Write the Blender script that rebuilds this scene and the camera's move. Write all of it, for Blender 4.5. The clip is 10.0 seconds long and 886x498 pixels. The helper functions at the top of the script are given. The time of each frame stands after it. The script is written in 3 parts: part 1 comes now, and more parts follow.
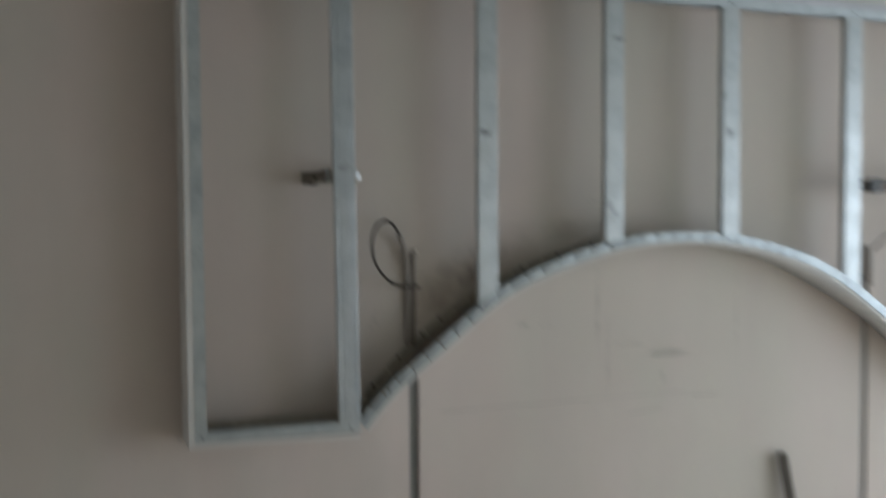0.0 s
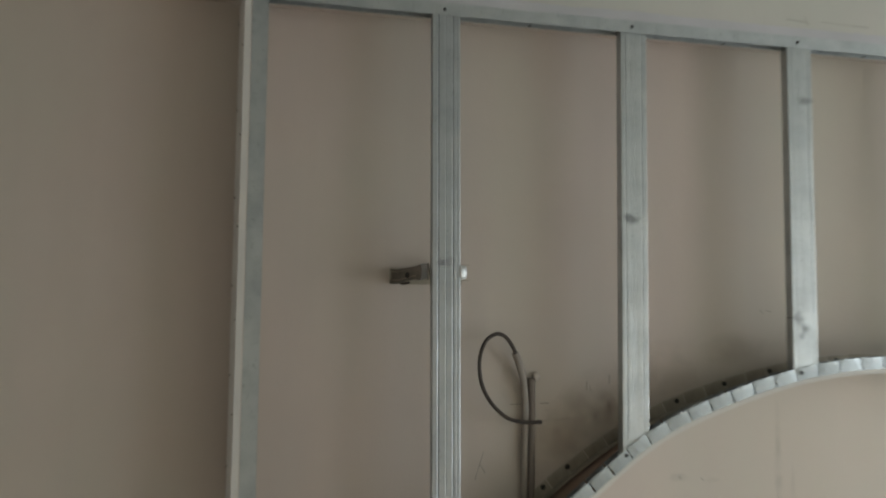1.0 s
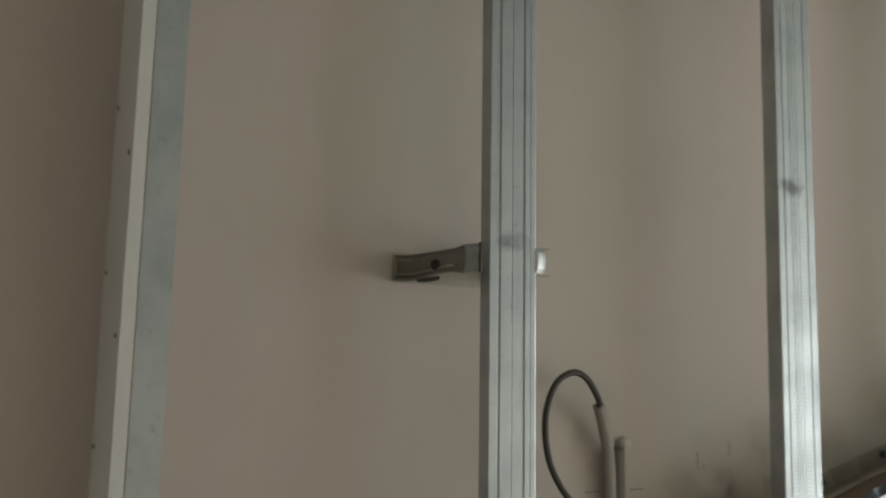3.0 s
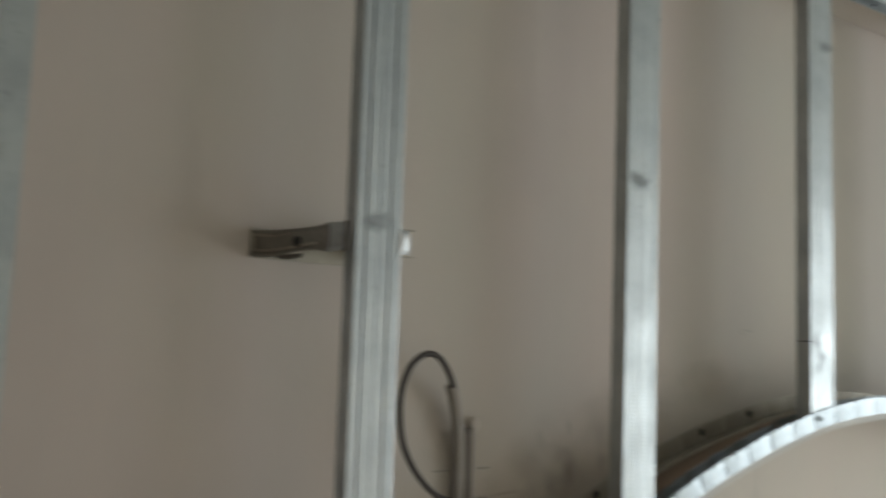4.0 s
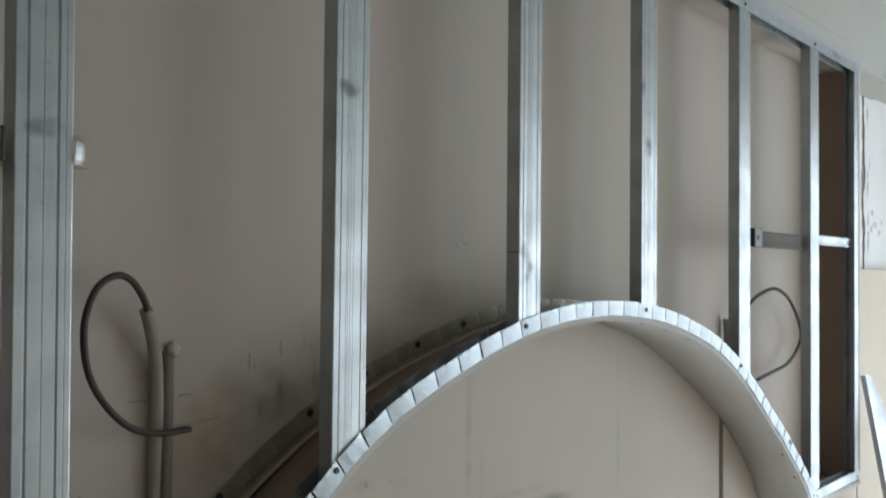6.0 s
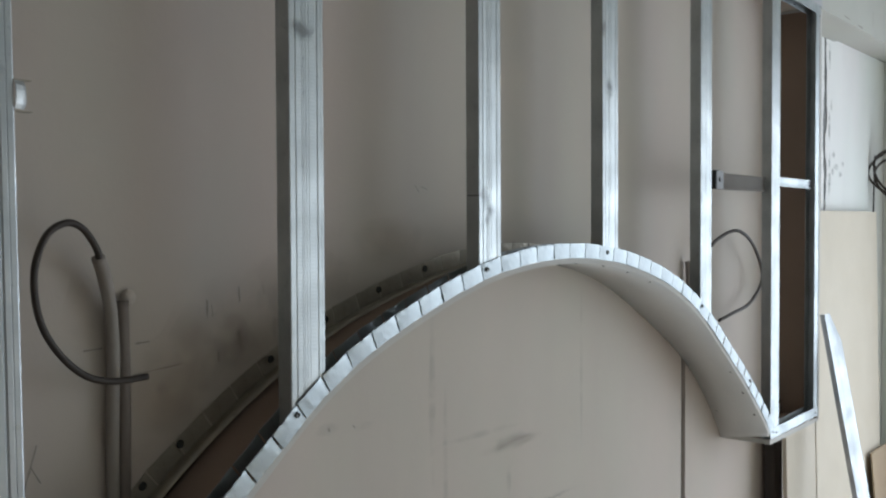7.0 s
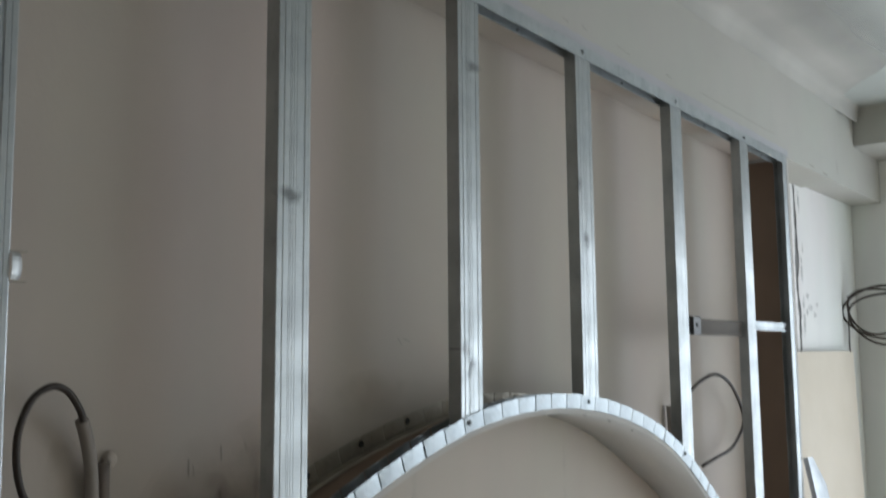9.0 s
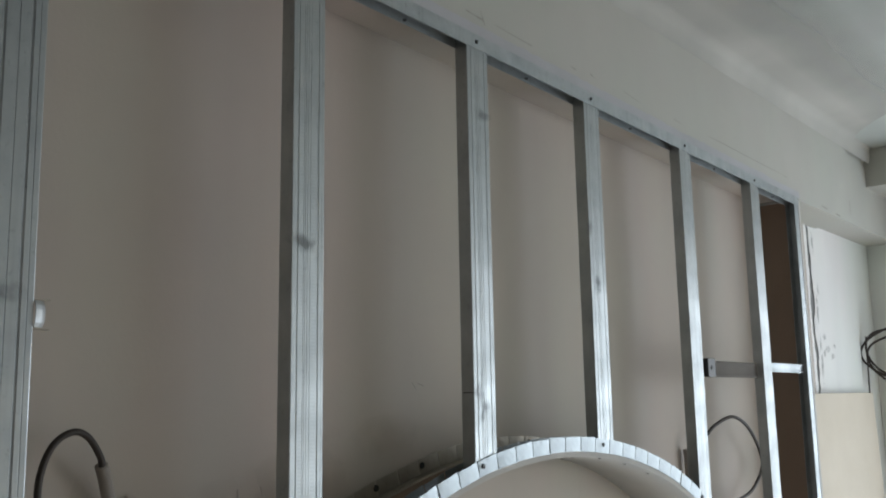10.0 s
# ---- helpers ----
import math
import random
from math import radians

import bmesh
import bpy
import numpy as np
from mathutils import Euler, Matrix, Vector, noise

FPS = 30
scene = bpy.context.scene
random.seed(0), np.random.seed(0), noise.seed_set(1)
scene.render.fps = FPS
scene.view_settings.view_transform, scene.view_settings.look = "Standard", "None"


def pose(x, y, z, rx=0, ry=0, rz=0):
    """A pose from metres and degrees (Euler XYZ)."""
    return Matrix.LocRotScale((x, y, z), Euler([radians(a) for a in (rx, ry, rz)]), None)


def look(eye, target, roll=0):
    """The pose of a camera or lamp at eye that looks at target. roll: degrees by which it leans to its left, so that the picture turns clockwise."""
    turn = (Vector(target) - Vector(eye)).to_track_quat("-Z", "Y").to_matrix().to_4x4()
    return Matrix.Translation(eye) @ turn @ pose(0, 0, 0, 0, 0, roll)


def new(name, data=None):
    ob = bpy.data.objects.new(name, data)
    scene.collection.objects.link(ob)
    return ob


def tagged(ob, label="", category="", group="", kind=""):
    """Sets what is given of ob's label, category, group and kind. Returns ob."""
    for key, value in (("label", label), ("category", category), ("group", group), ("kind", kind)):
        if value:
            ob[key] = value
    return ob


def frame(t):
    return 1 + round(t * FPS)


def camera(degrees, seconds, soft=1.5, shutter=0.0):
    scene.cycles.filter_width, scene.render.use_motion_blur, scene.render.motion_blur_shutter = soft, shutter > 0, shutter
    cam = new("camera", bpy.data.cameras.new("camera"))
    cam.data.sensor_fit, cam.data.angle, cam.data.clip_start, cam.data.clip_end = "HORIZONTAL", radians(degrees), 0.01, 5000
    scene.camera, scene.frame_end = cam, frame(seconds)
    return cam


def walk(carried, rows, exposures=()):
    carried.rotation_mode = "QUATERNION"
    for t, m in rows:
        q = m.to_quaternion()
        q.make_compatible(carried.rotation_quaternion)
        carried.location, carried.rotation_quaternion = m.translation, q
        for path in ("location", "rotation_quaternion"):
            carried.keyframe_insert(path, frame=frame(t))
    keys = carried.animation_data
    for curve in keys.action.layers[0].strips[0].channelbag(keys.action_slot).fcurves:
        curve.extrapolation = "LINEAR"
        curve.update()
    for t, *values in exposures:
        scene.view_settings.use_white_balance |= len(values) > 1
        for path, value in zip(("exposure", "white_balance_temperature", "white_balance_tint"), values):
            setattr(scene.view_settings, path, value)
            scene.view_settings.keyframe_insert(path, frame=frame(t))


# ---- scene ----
cam = camera(52.0, 10.0, soft=1.9, shutter=0.9)
WINDOW_POWER = 76.0
EXPOSURES = ((0.0, 0.08, 6350, 11), (0.5, 0.17, 6850, 10), (1.0, 0.28, 7050, 10), (2.2, 0.38, 7250, 9), (3.5, 0.37, 7100, 9), (4.5, 0.34, 6750, 9.5), (5.5, 0.13, 6500, 10),
             (7.5, -0.05, 6350, 11), (10.0, -0.14, 6550, 11))
PATH = [
    (0, (-0.362, -2.43, 1.836), (0.145, -0.498, 1.746), -0.4),
    (0.5, (-0.349, -2.117, 1.807), (0.033, -0.158, 1.933), 0.5),
    (1, (-0.304, -1.818, 1.82), (0.021, 0.148, 1.985), 0.6),
    (1.5, (-0.262, -1.519, 1.791), (0.087, 0.437, 2.015), 0.4),
    (2, (-0.239, -1.264, 1.784), (0.02, 0.696, 2.087), 1.5),
    (3.5, (-0.487, -0.885, 1.803), (0.429, 0.877, 2.043), 1.8),
    (4, (-0.465, -0.898, 1.805), (0.578, 0.794, 2.027), 2.3),
    (4.5, (-0.436, -0.898, 1.815), (0.828, 0.64, 2.006), 1.9),
    (5, (-0.413, -0.9, 1.813), (0.991, 0.515, 1.97), 1.4),
    (5.5, (-0.392, -0.881, 1.805), (1.072, 0.477, 1.921), 0.9),
    (6, (-0.387, -0.885, 1.807), (1.09, 0.463, 1.86), 0.6),
    (7.5, (-0.367, -0.897, 1.795), (1.163, 0.389, 1.72), -0.5),
    (8, (-0.368, -0.898, 1.798), (1.163, 0.387, 1.746), -0.5),
    (8.5, (-0.378, -0.899, 1.82), (1.171, 0.363, 1.913), -0.4),
    (9, (-0.394, -0.911, 1.834), (1.144, 0.348, 2.064), -0.4),
    (9.5, (-0.399, -0.921, 1.83), (1.112, 0.356, 2.123), -0.8),
    (10, (-0.408, -0.934, 1.83), (1.095, 0.344, 2.159), -0.9),
]
walk(cam, [(t, look(eye, target, roll)) for t, eye, target, roll in PATH], EXPOSURES)

# ---- light ----
WALL = 0.135          # room face of the plastered wall; the steel frame's front is y = 0
LEFT, RIGHT, BACK, CEIL = -2.1, 3.55, -3.6, 2.75
WIN_Y0, WIN_Y1, WIN_Z0, WIN_Z1 = -3.30, -0.35, 0.30, 2.40

world = bpy.data.worlds.new("overcast_day")
scene.world = world
world.use_nodes = True
wn = world.node_tree.nodes
sky = wn.new("ShaderNodeTexSky")
sky.sky_type = 'NISHITA'
sky.sun_disc = False
sky.sun_elevation = radians(38)
sky.sun_rotation = radians(70)
sky.dust_density = 4.0
world.node_tree.links.new(sky.outputs[0], wn["Background"].inputs[0])
wn["Background"].inputs[1].default_value = 0.12

sun_data = bpy.data.lights.new("sun", 'SUN')
sun_data.energy, sun_data.angle, sun_data.color = 0.8, radians(14), (1.0, 0.96, 0.9)
sun = new("sun", sun_data)
sun.matrix_world = look((8, 4, 7), (3.5, 2.0, 1.0))

sky_data = bpy.data.lights.new("window_daylight", 'AREA')
sky_data.shape, sky_data.size, sky_data.size_y = 'RECTANGLE', WIN_Y1 - WIN_Y0 - 0.1, WIN_Z1 - WIN_Z0 - 0.1
sky_data.energy, sky_data.color = WINDOW_POWER, (0.782, 0.895, 1.0)
window_light = new("window_daylight", sky_data)
window_light.matrix_world = look((RIGHT + 0.02, (WIN_Y0 + WIN_Y1) / 2, (WIN_Z0 + WIN_Z1) / 2), (0, (WIN_Y0 + WIN_Y1) / 2, (WIN_Z0 + WIN_Z1) / 2))


# ---- materials ----
def material(name, base, rough=0.8, metal=0.0):
    mat = bpy.data.materials.new(name)
    mat.use_nodes = True
    b = mat.node_tree.nodes["Principled BSDF"]
    b.inputs["Base Color"].default_value = (*base, 1)
    b.inputs["Roughness"].default_value = rough
    b.inputs["Metallic"].default_value = metal
    return mat, mat.node_tree.nodes, mat.node_tree.links, b


def noise_of(nodes, links, scale, detail=4.0, stretch=(1, 1, 1), rough=0.55, coords="Object"):
    co = nodes.new("ShaderNodeTexCoord")
    mp = nodes.new("ShaderNodeMapping")
    mp.inputs["Scale"].default_value = stretch
    tx = nodes.new("ShaderNodeTexNoise")
    tx.inputs["Scale"].default_value, tx.inputs["Detail"].default_value, tx.inputs["Roughness"].default_value = scale, detail, rough
    links.new(co.outputs[coords], mp.inputs[0])
    links.new(mp.outputs[0], tx.inputs[0])
    return tx.outputs[0]


def ramp(nodes, links, source, stops):
    r = nodes.new("ShaderNodeValToRGB")
    while len(r.color_ramp.elements) < len(stops):
        r.color_ramp.elements.new(0.5)
    for el, (pos, col) in zip(r.color_ramp.elements, stops):
        el.position, el.color = pos, (*col, 1) if len(col) == 3 else col
    links.new(source, r.inputs[0])
    return r.outputs[0]


def mix(nodes, links, fac, a, b, how='MIX'):
    m = nodes.new("ShaderNodeMix")
    m.data_type, m.blend_type = 'RGBA', how
    for sock, v in ((m.inputs[0], fac), (m.inputs[6], a), (m.inputs[7], b)):
        if isinstance(v, (int, float)):
            sock.default_value = v
        elif isinstance(v, tuple):
            sock.default_value = (*v, 1)
        else:
            links.new(v, sock)
    return m.outputs[2]


def bump(nodes, links, bsdf, heights):
    """heights: (socket, strength, distance) chained into one relief."""
    last = None
    for sock, strength, dist in heights:
        bp = nodes.new("ShaderNodeBump")
        bp.inputs["Strength"].default_value, bp.inputs["Distance"].default_value = strength, dist
        links.new(sock, bp.inputs["Height"])
        if last:
            links.new(last, bp.inputs["Normal"])
        last = bp.outputs[0]
    links.new(last, bsdf.inputs["Normal"])


def plaster(name, base, stain, streak=True):
    mat, n, l, b = material(name, base, 0.88)
    big = noise_of(n, l, 1.4, 4)
    mid = noise_of(n, l, 9.0, 5, (1, 1, 0.45))
    fine = noise_of(n, l, 160.0, 3)
    c = mix(n, l, ramp(n, l, big, [(0.35, (0, 0, 0)), (0.7, (1, 1, 1))]), base, stain)
    patch = noise_of(n, l, 3.2, 5, (1, 1, 0.5))
    c = mix(n, l, ramp(n, l, patch, [(0.42, (0, 0, 0)), (0.62, (0.75, 0.75, 0.75))]), c, (base[0] * 0.94, base[1] * 0.985, base[2] * 0.96))
    c = mix(n, l, ramp(n, l, mid, [(0.45, (0, 0, 0)), (0.8, (0.35, 0.35, 0.35))]), c, tuple(v * 0.86 for v in base))
    if streak:
        band = noise_of(n, l, 2.6, 2, (1, 1, 0.14))
        c = mix(n, l, ramp(n, l, band, [(0.40, (0, 0, 0)), (0.60, (1, 1, 1))]), c, (0.95, 0.99, 0.965), 'MULTIPLY')
        st = noise_of(n, l, 5.0, 4, (1, 1, 0.06))
        c = mix(n, l, ramp(n, l, st, [(0.48, (0, 0, 0)), (0.75, (0.5, 0.5, 0.5))]), c, tuple(v * 0.82 for v in base))
    l.new(c, b.inputs["Base Color"])
    bump(n, l, b, [(mid, 0.25, 0.004), (fine, 0.18, 0.001)])
    return mat


def knurled_strip(nodes, links):
    """Rows of small rolled-in ticks, 5 mm apart, in two strips along the face of a stud; worn away here and there."""
    co = nodes.new("ShaderNodeTexCoord")
    sep = nodes.new("ShaderNodeSeparateXYZ")
    links.new(co.outputs["Object"], sep.inputs[0])

    def maths(op, a, b):
        m = nodes.new("ShaderNodeMath")
        m.operation = op
        for sock, v in zip(m.inputs, (a, b)):
            if isinstance(v, (int, float)):
                sock.default_value = v
            else:
                links.new(v, sock)
        return m.outputs[0]
    strips = 0.0
    for centre in (-0.0125, 0.0095):
        near = maths('LESS_THAN', maths('ABSOLUTE', maths('SUBTRACT', sep.outputs[0], centre), 0), 0.0033)
        strips = maths('ADD', near, strips)
    ticks = maths('SINE', maths('MULTIPLY', sep.outputs[2], 2 * math.pi / 0.005), 0)
    worn = ramp(nodes, links, noise_of(nodes, links, 5.0, 2), [(0.42, (0, 0, 0)), (0.55, (1, 1, 1))])
    return maths('MULTIPLY', maths('MULTIPLY', ticks, strips), worn)


def galvanised(name, base, rough, vary=0.0, knurl=False):
    mat, n, l, b = material(name, base, rough, 0.82)
    streak = noise_of(n, l, 60.0, 4, (1, 1, 0.03))
    blotch = noise_of(n, l, 14.0, 5)
    c = mix(n, l, ramp(n, l, blotch, [(0.4, (0, 0, 0)), (0.75, (1, 1, 1))]), base, tuple(v * 0.78 for v in base))
    c = mix(n, l, ramp(n, l, streak, [(0.55, (0, 0, 0)), (0.75, (0.5, 0.5, 0.5))]), c, tuple(v * 0.65 for v in base))
    spangle = noise_of(n, l, 95.0, 2, (1, 1, 0.7), 0.7)
    c = mix(n, l, ramp(n, l, spangle, [(0.60, (0, 0, 0)), (0.72, (0.45, 0.45, 0.45))]), c, tuple(v * 0.6 for v in base))
    if vary:
        info = n.new("ShaderNodeObjectInfo")
        c = mix(n, l, 1.0, c, ramp(n, l, info.outputs["Random"], [(0.0, (1 - vary,) * 3), (1.0, (1.0,) * 3)]), 'MULTIPLY')
    l.new(c, b.inputs["Base Color"])
    rr = ramp(n, l, blotch, [(0.3, (rough * 0.8,) * 3), (0.8, (min(1, rough * 1.35),) * 3)])
    l.new(rr, b.inputs["Roughness"])
    dent = noise_of(n, l, 22.0, 3, (1, 1, 0.35))
    heights = [(dent, 0.012, 0.0010), (streak, 0.02, 0.0003)]
    if knurl:
        heights.append((knurled_strip(n, l), 0.14, 0.0005))
    bump(n, l, b, heights)
    return mat


def paper(name, base, var, rough=0.85):
    mat, n, l, b = material(name, base, rough)
    big = noise_of(n, l, 5.0, 5)
    fine = noise_of(n, l, 220.0, 3)
    c = mix(n, l, ramp(n, l, big, [(0.35, (0, 0, 0)), (0.7, (1, 1, 1))]), base, var)
    c = mix(n, l, ramp(n, l, fine, [(0.4, (0, 0, 0)), (0.8, (0.25, 0.25, 0.25))]), c, tuple(v * 0.8 for v in base))
    l.new(c, b.inputs["Base Color"])
    bump(n, l, b, [(fine, 0.15, 0.0006), (big, 0.1, 0.003)])
    return mat


M_WALL = plaster("beige_wall_plaster", (0.545, 0.466, 0.42), (0.495, 0.419, 0.372))
M_WHITE = plaster("white_filler_plaster", (0.80, 0.775, 0.76), (0.73, 0.705, 0.69))
M_BEAM = plaster("pale_beam_plaster", (0.49, 0.475, 0.435), (0.44, 0.425, 0.39), streak=False)
M_CEIL = plaster("ceiling_paint", (0.48, 0.49, 0.47), (0.39, 0.40, 0.38), streak=False)
M_WARM = plaster("warm_primed_plaster", (0.82, 0.77, 0.69), (0.78, 0.73, 0.65))
M_FLOOR = plaster("dusty_floor", (0.60, 0.54, 0.47), (0.54, 0.48, 0.41), streak=False)
M_ROUGH = plaster("raw_mortar", (0.24, 0.23, 0.225), (0.14, 0.135, 0.13))
M_GROOVE = plaster("grey_chase_mortar", (0.26, 0.255, 0.25), (0.17, 0.165, 0.16))
M_STEEL = galvanised("galvanised_steel", (0.445, 0.468, 0.47), 0.41, knurl=True)
M_AGED = galvanised("aged_galvanised_steel", (0.43, 0.455, 0.47), 0.38)
M_RAIL = galvanised("galvanised_rail", (0.455, 0.483, 0.49), 0.46)
M_BRIGHT = galvanised("bright_zinc_sheet", (0.35, 0.378, 0.387), 0.38, vary=0.12)
M_DULL = galvanised("dull_zinc_sheet", (0.43, 0.39, 0.325), 0.55)
M_BOARD = paper("grey_plasterboard_face", (0.68, 0.67, 0.655), (0.63, 0.62, 0.605))
M_CORE = paper("plasterboard_core", (0.56, 0.54, 0.505), (0.50, 0.48, 0.45))
M_BROWN = paper("brown_board_back", (0.29, 0.205, 0.155), (0.25, 0.175, 0.13))
M_SHEET = paper("cream_board_paper", (0.63, 0.56, 0.465), (0.585, 0.515, 0.42))
# near-black, for the shade in the gap behind the leaning offcut
M_GAP_SHADE = paper("dark_gap_shade", (0.045, 0.036, 0.032), (0.06, 0.048, 0.042), 0.7)
M_CARD = paper("cardboard", (0.42, 0.32, 0.22), (0.38, 0.28, 0.19))
M_SCREW = material("phosphated_screw", (0.05, 0.048, 0.046), 0.45, 0.6)[0]
M_CABLE = material("black_cable_sheath", (0.036, 0.025, 0.019), 0.6)[0]
M_PIPE = paper("grey_conduit_plastic", (0.33, 0.295, 0.265), (0.21, 0.175, 0.145), 0.6)
M_PIPE_OLD = paper("brown_stained_conduit", (0.19, 0.155, 0.13), (0.15, 0.12, 0.10), 0.65)
# dark steel; on the strut bracket the darkness stands for shade
M_IRON = paper("dark_shaded_steel", (0.105, 0.090, 0.076), (0.14, 0.122, 0.105), 0.85)


def soft_stain(name, base, strength, grain):
    """A thin film of dirt, densest in its middle and broken up by grain."""
    mat, n, l, b = material(name, base, 0.85)
    co = n.new("ShaderNodeTexCoord")
    mp = n.new("ShaderNodeMapping")
    mp.inputs["Location"].default_value, mp.inputs["Scale"].default_value = (-1, 0, -1), (2, 0, 2)
    gr = n.new("ShaderNodeTexGradient")
    gr.gradient_type = 'SPHERICAL'
    l.new(co.outputs["Generated"], mp.inputs[0])
    l.new(mp.outputs[0], gr.inputs[0])
    soft = ramp(n, l, gr.outputs[1], [(0.0, (0, 0, 0)), (0.6, (1, 1, 1))])
    speck = ramp(n, l, noise_of(n, l, grain, 5), [(0.38, (0, 0, 0)), (0.62, (1, 1, 1))])
    both = mix(n, l, 1.0, soft, speck, 'MULTIPLY')
    dim = mix(n, l, 1.0, both, (strength,) * 3, 'MULTIPLY')
    l.new(dim, b.inputs["Alpha"])
    return mat


def feathered(name, base, y_full, y_none):
    """Thin filler that runs out to nothing away from the wall."""
    mat, n, l, b = material(name, base, 0.88)
    geo = n.new("ShaderNodeNewGeometry")
    sep = n.new("ShaderNodeSeparateXYZ")
    l.new(geo.outputs["Position"], sep.inputs[0])
    span = n.new("ShaderNodeMapRange")
    span.inputs["From Min"].default_value, span.inputs["From Max"].default_value = y_none, y_full
    l.new(sep.outputs[1], span.inputs[0])
    cloud = ramp(n, l, noise_of(n, l, 2.2, 3), [(0.25, (0.72,) * 3), (0.7, (1, 1, 1))])
    l.new(mix(n, l, 1.0, ramp(n, l, span.outputs[0], [(0.0, (0, 0, 0)), (0.75, (1, 1, 1))]), cloud, 'MULTIPLY'), b.inputs["Alpha"])
    fine = noise_of(n, l, 120.0, 3)
    bump(n, l, b, [(fine, 0.15, 0.001)])
    return mat


M_FILLER = feathered("thin_edge_filler", (0.50, 0.485, 0.45), -0.02, -0.34)
M_SMUDGE = soft_stain("grey_ink_smudge", (0.17, 0.175, 0.175), 0.45, 32.0)
M_CHIP = soft_stain("grey_chip", (0.26, 0.25, 0.24), 0.55, 30.0)
M_DIRT = soft_stain("brown_wall_dirt", (0.42, 0.28, 0.17), 0.16, 12.0)
M_MARK = paper("pencil_and_edge_shade", (0.27, 0.245, 0.22), (0.36, 0.32, 0.28), 0.8)
M_SCUFF = soft_stain("grey_trowel_scuff", (0.30, 0.27, 0.25), 0.15, 22.0)
M_TARNISH = galvanised("tarnished_strap_steel", (0.25, 0.235, 0.21), 0.42)
M_ALU = galvanised("brushed_aluminium", (0.50, 0.52, 0.535), 0.55)
M_ZINC = galvanised("pale_zinc_tab", (0.50, 0.51, 0.505), 0.45)
M_TAPE = paper("grey_sealing_tape", (0.46, 0.455, 0.475), (0.40, 0.395, 0.41), 0.7)
M_FRAME = material("white_window_plastic", (0.78, 0.78, 0.77), 0.35)[0]
gm, gn, gl, gb = material("window_glass", (1, 1, 1), 0.02)
gb.inputs["Transmission Weight"].default_value = 1.0
gb.inputs["IOR"].default_value = 1.45
M_GLASS = gm


# ---- building helpers ----
def add_box(bm, x0, y0, z0, x1, y1, z1, mat=0):
    v = [bm.verts.new((x, y, z)) for z in (z0, z1) for y in (y0, y1) for x in (x0, x1)]
    for q in ((0, 2, 3, 1), (4, 5, 7, 6), (0, 1, 5, 4), (1, 3, 7, 5), (3, 2, 6, 7), (2, 0, 4, 6)):
        bm.faces.new([v[i] for i in q]).material_index = mat
    return v


def box_bm(*b, bevel=0.0):
    bm = bmesh.new()
    add_box(bm, *b)
    if bevel:
        bmesh.ops.bevel(bm, geom=bm.edges[:], offset=bevel, segments=2, affect='EDGES', profile=0.7)
    return bm


def mesh_of(name, bm, mats, smooth=False):
    me = bpy.data.meshes.new(name)
    bmesh.ops.recalc_face_normals(bm, faces=bm.faces[:])
    bm.to_mesh(me)
    bm.free()
    for m in (mats if isinstance(mats, (list, tuple)) else [mats]):
        me.materials.append(m)
    if smooth:
        for p in me.polygons:
            p.use_smooth = True
    return me


def thing(name, bm, mats, label="", category="", group="", kind="", smooth=False):
    return tagged(new(name, mesh_of(name, bm, mats, smooth)), label, category, group, kind)


def group_of(name, place, label, category, group="", kind=""):
    ob = new(name)
    ob.empty_display_size = 0.05
    ob.matrix_basis = Matrix.Translation(place)
    return tagged(ob, label, category, group, kind)


def part(name, bm, mats, parent, label="", smooth=False):
    ob = new(name, mesh_of(name, bm, mats, smooth))
    ob.parent = parent
    ob.matrix_parent_inverse = parent.matrix_basis.inverted() if parent.parent is None else (parent.parent.matrix_basis @ parent.matrix_basis).inverted()
    return tagged(ob, label)


def shared(name, me, m, parent, label=""):
    ob = new(name, me)
    ob.parent = parent
    ob.matrix_parent_inverse = parent.matrix_basis.inverted()
    ob.matrix_basis = m
    return tagged(ob, label)


def smooth_path(pts, steps=8):
    """Catmull-Rom through the points."""
    p = [Vector(q) for q in pts]
    p = [p[0] * 2 - p[1]] + p + [p[-1] * 2 - p[-2]]
    out = []
    for i in range(1, len(p) - 2):
        for s in range(steps):
            t = s / steps
            a, b, c, d = p[i - 1], p[i], p[i + 1], p[i + 2]
            out.append(0.5 * (2 * b + (c - a) * t + (2 * a - 5 * b + 4 * c - d) * t * t + (3 * b - a - 3 * c + d) * t ** 3))
    out.append(p[-2])
    return out


def tube(pts, r, sides=10, wobble=0.0):
    bm = bmesh.new()
    rings = []
    up = Vector((0, 1, 0))
    for i, q in enumerate(pts):
        d = (pts[min(i + 1, len(pts) - 1)] - pts[max(i - 1, 0)]).normalized()
        u = d.cross(up)
        u = u.normalized() if u.length > 1e-4 else Vector((1, 0, 0))
        w = u.cross(d).normalized()
        rr = r * (1 + wobble * math.sin(i * 1.7))
        rings.append([bm.verts.new(q + rr * (math.cos(a) * u + math.sin(a) * w)) for a in (2 * math.pi * k / sides for k in range(sides))])
    for a, b in zip(rings, rings[1:]):
        for k in range(sides):
            bm.faces.new((a[k], a[(k + 1) % sides], b[(k + 1) % sides], b[k]))
    bm.faces.new(rings[0])
    bm.faces.new(rings[-1])
    return bm


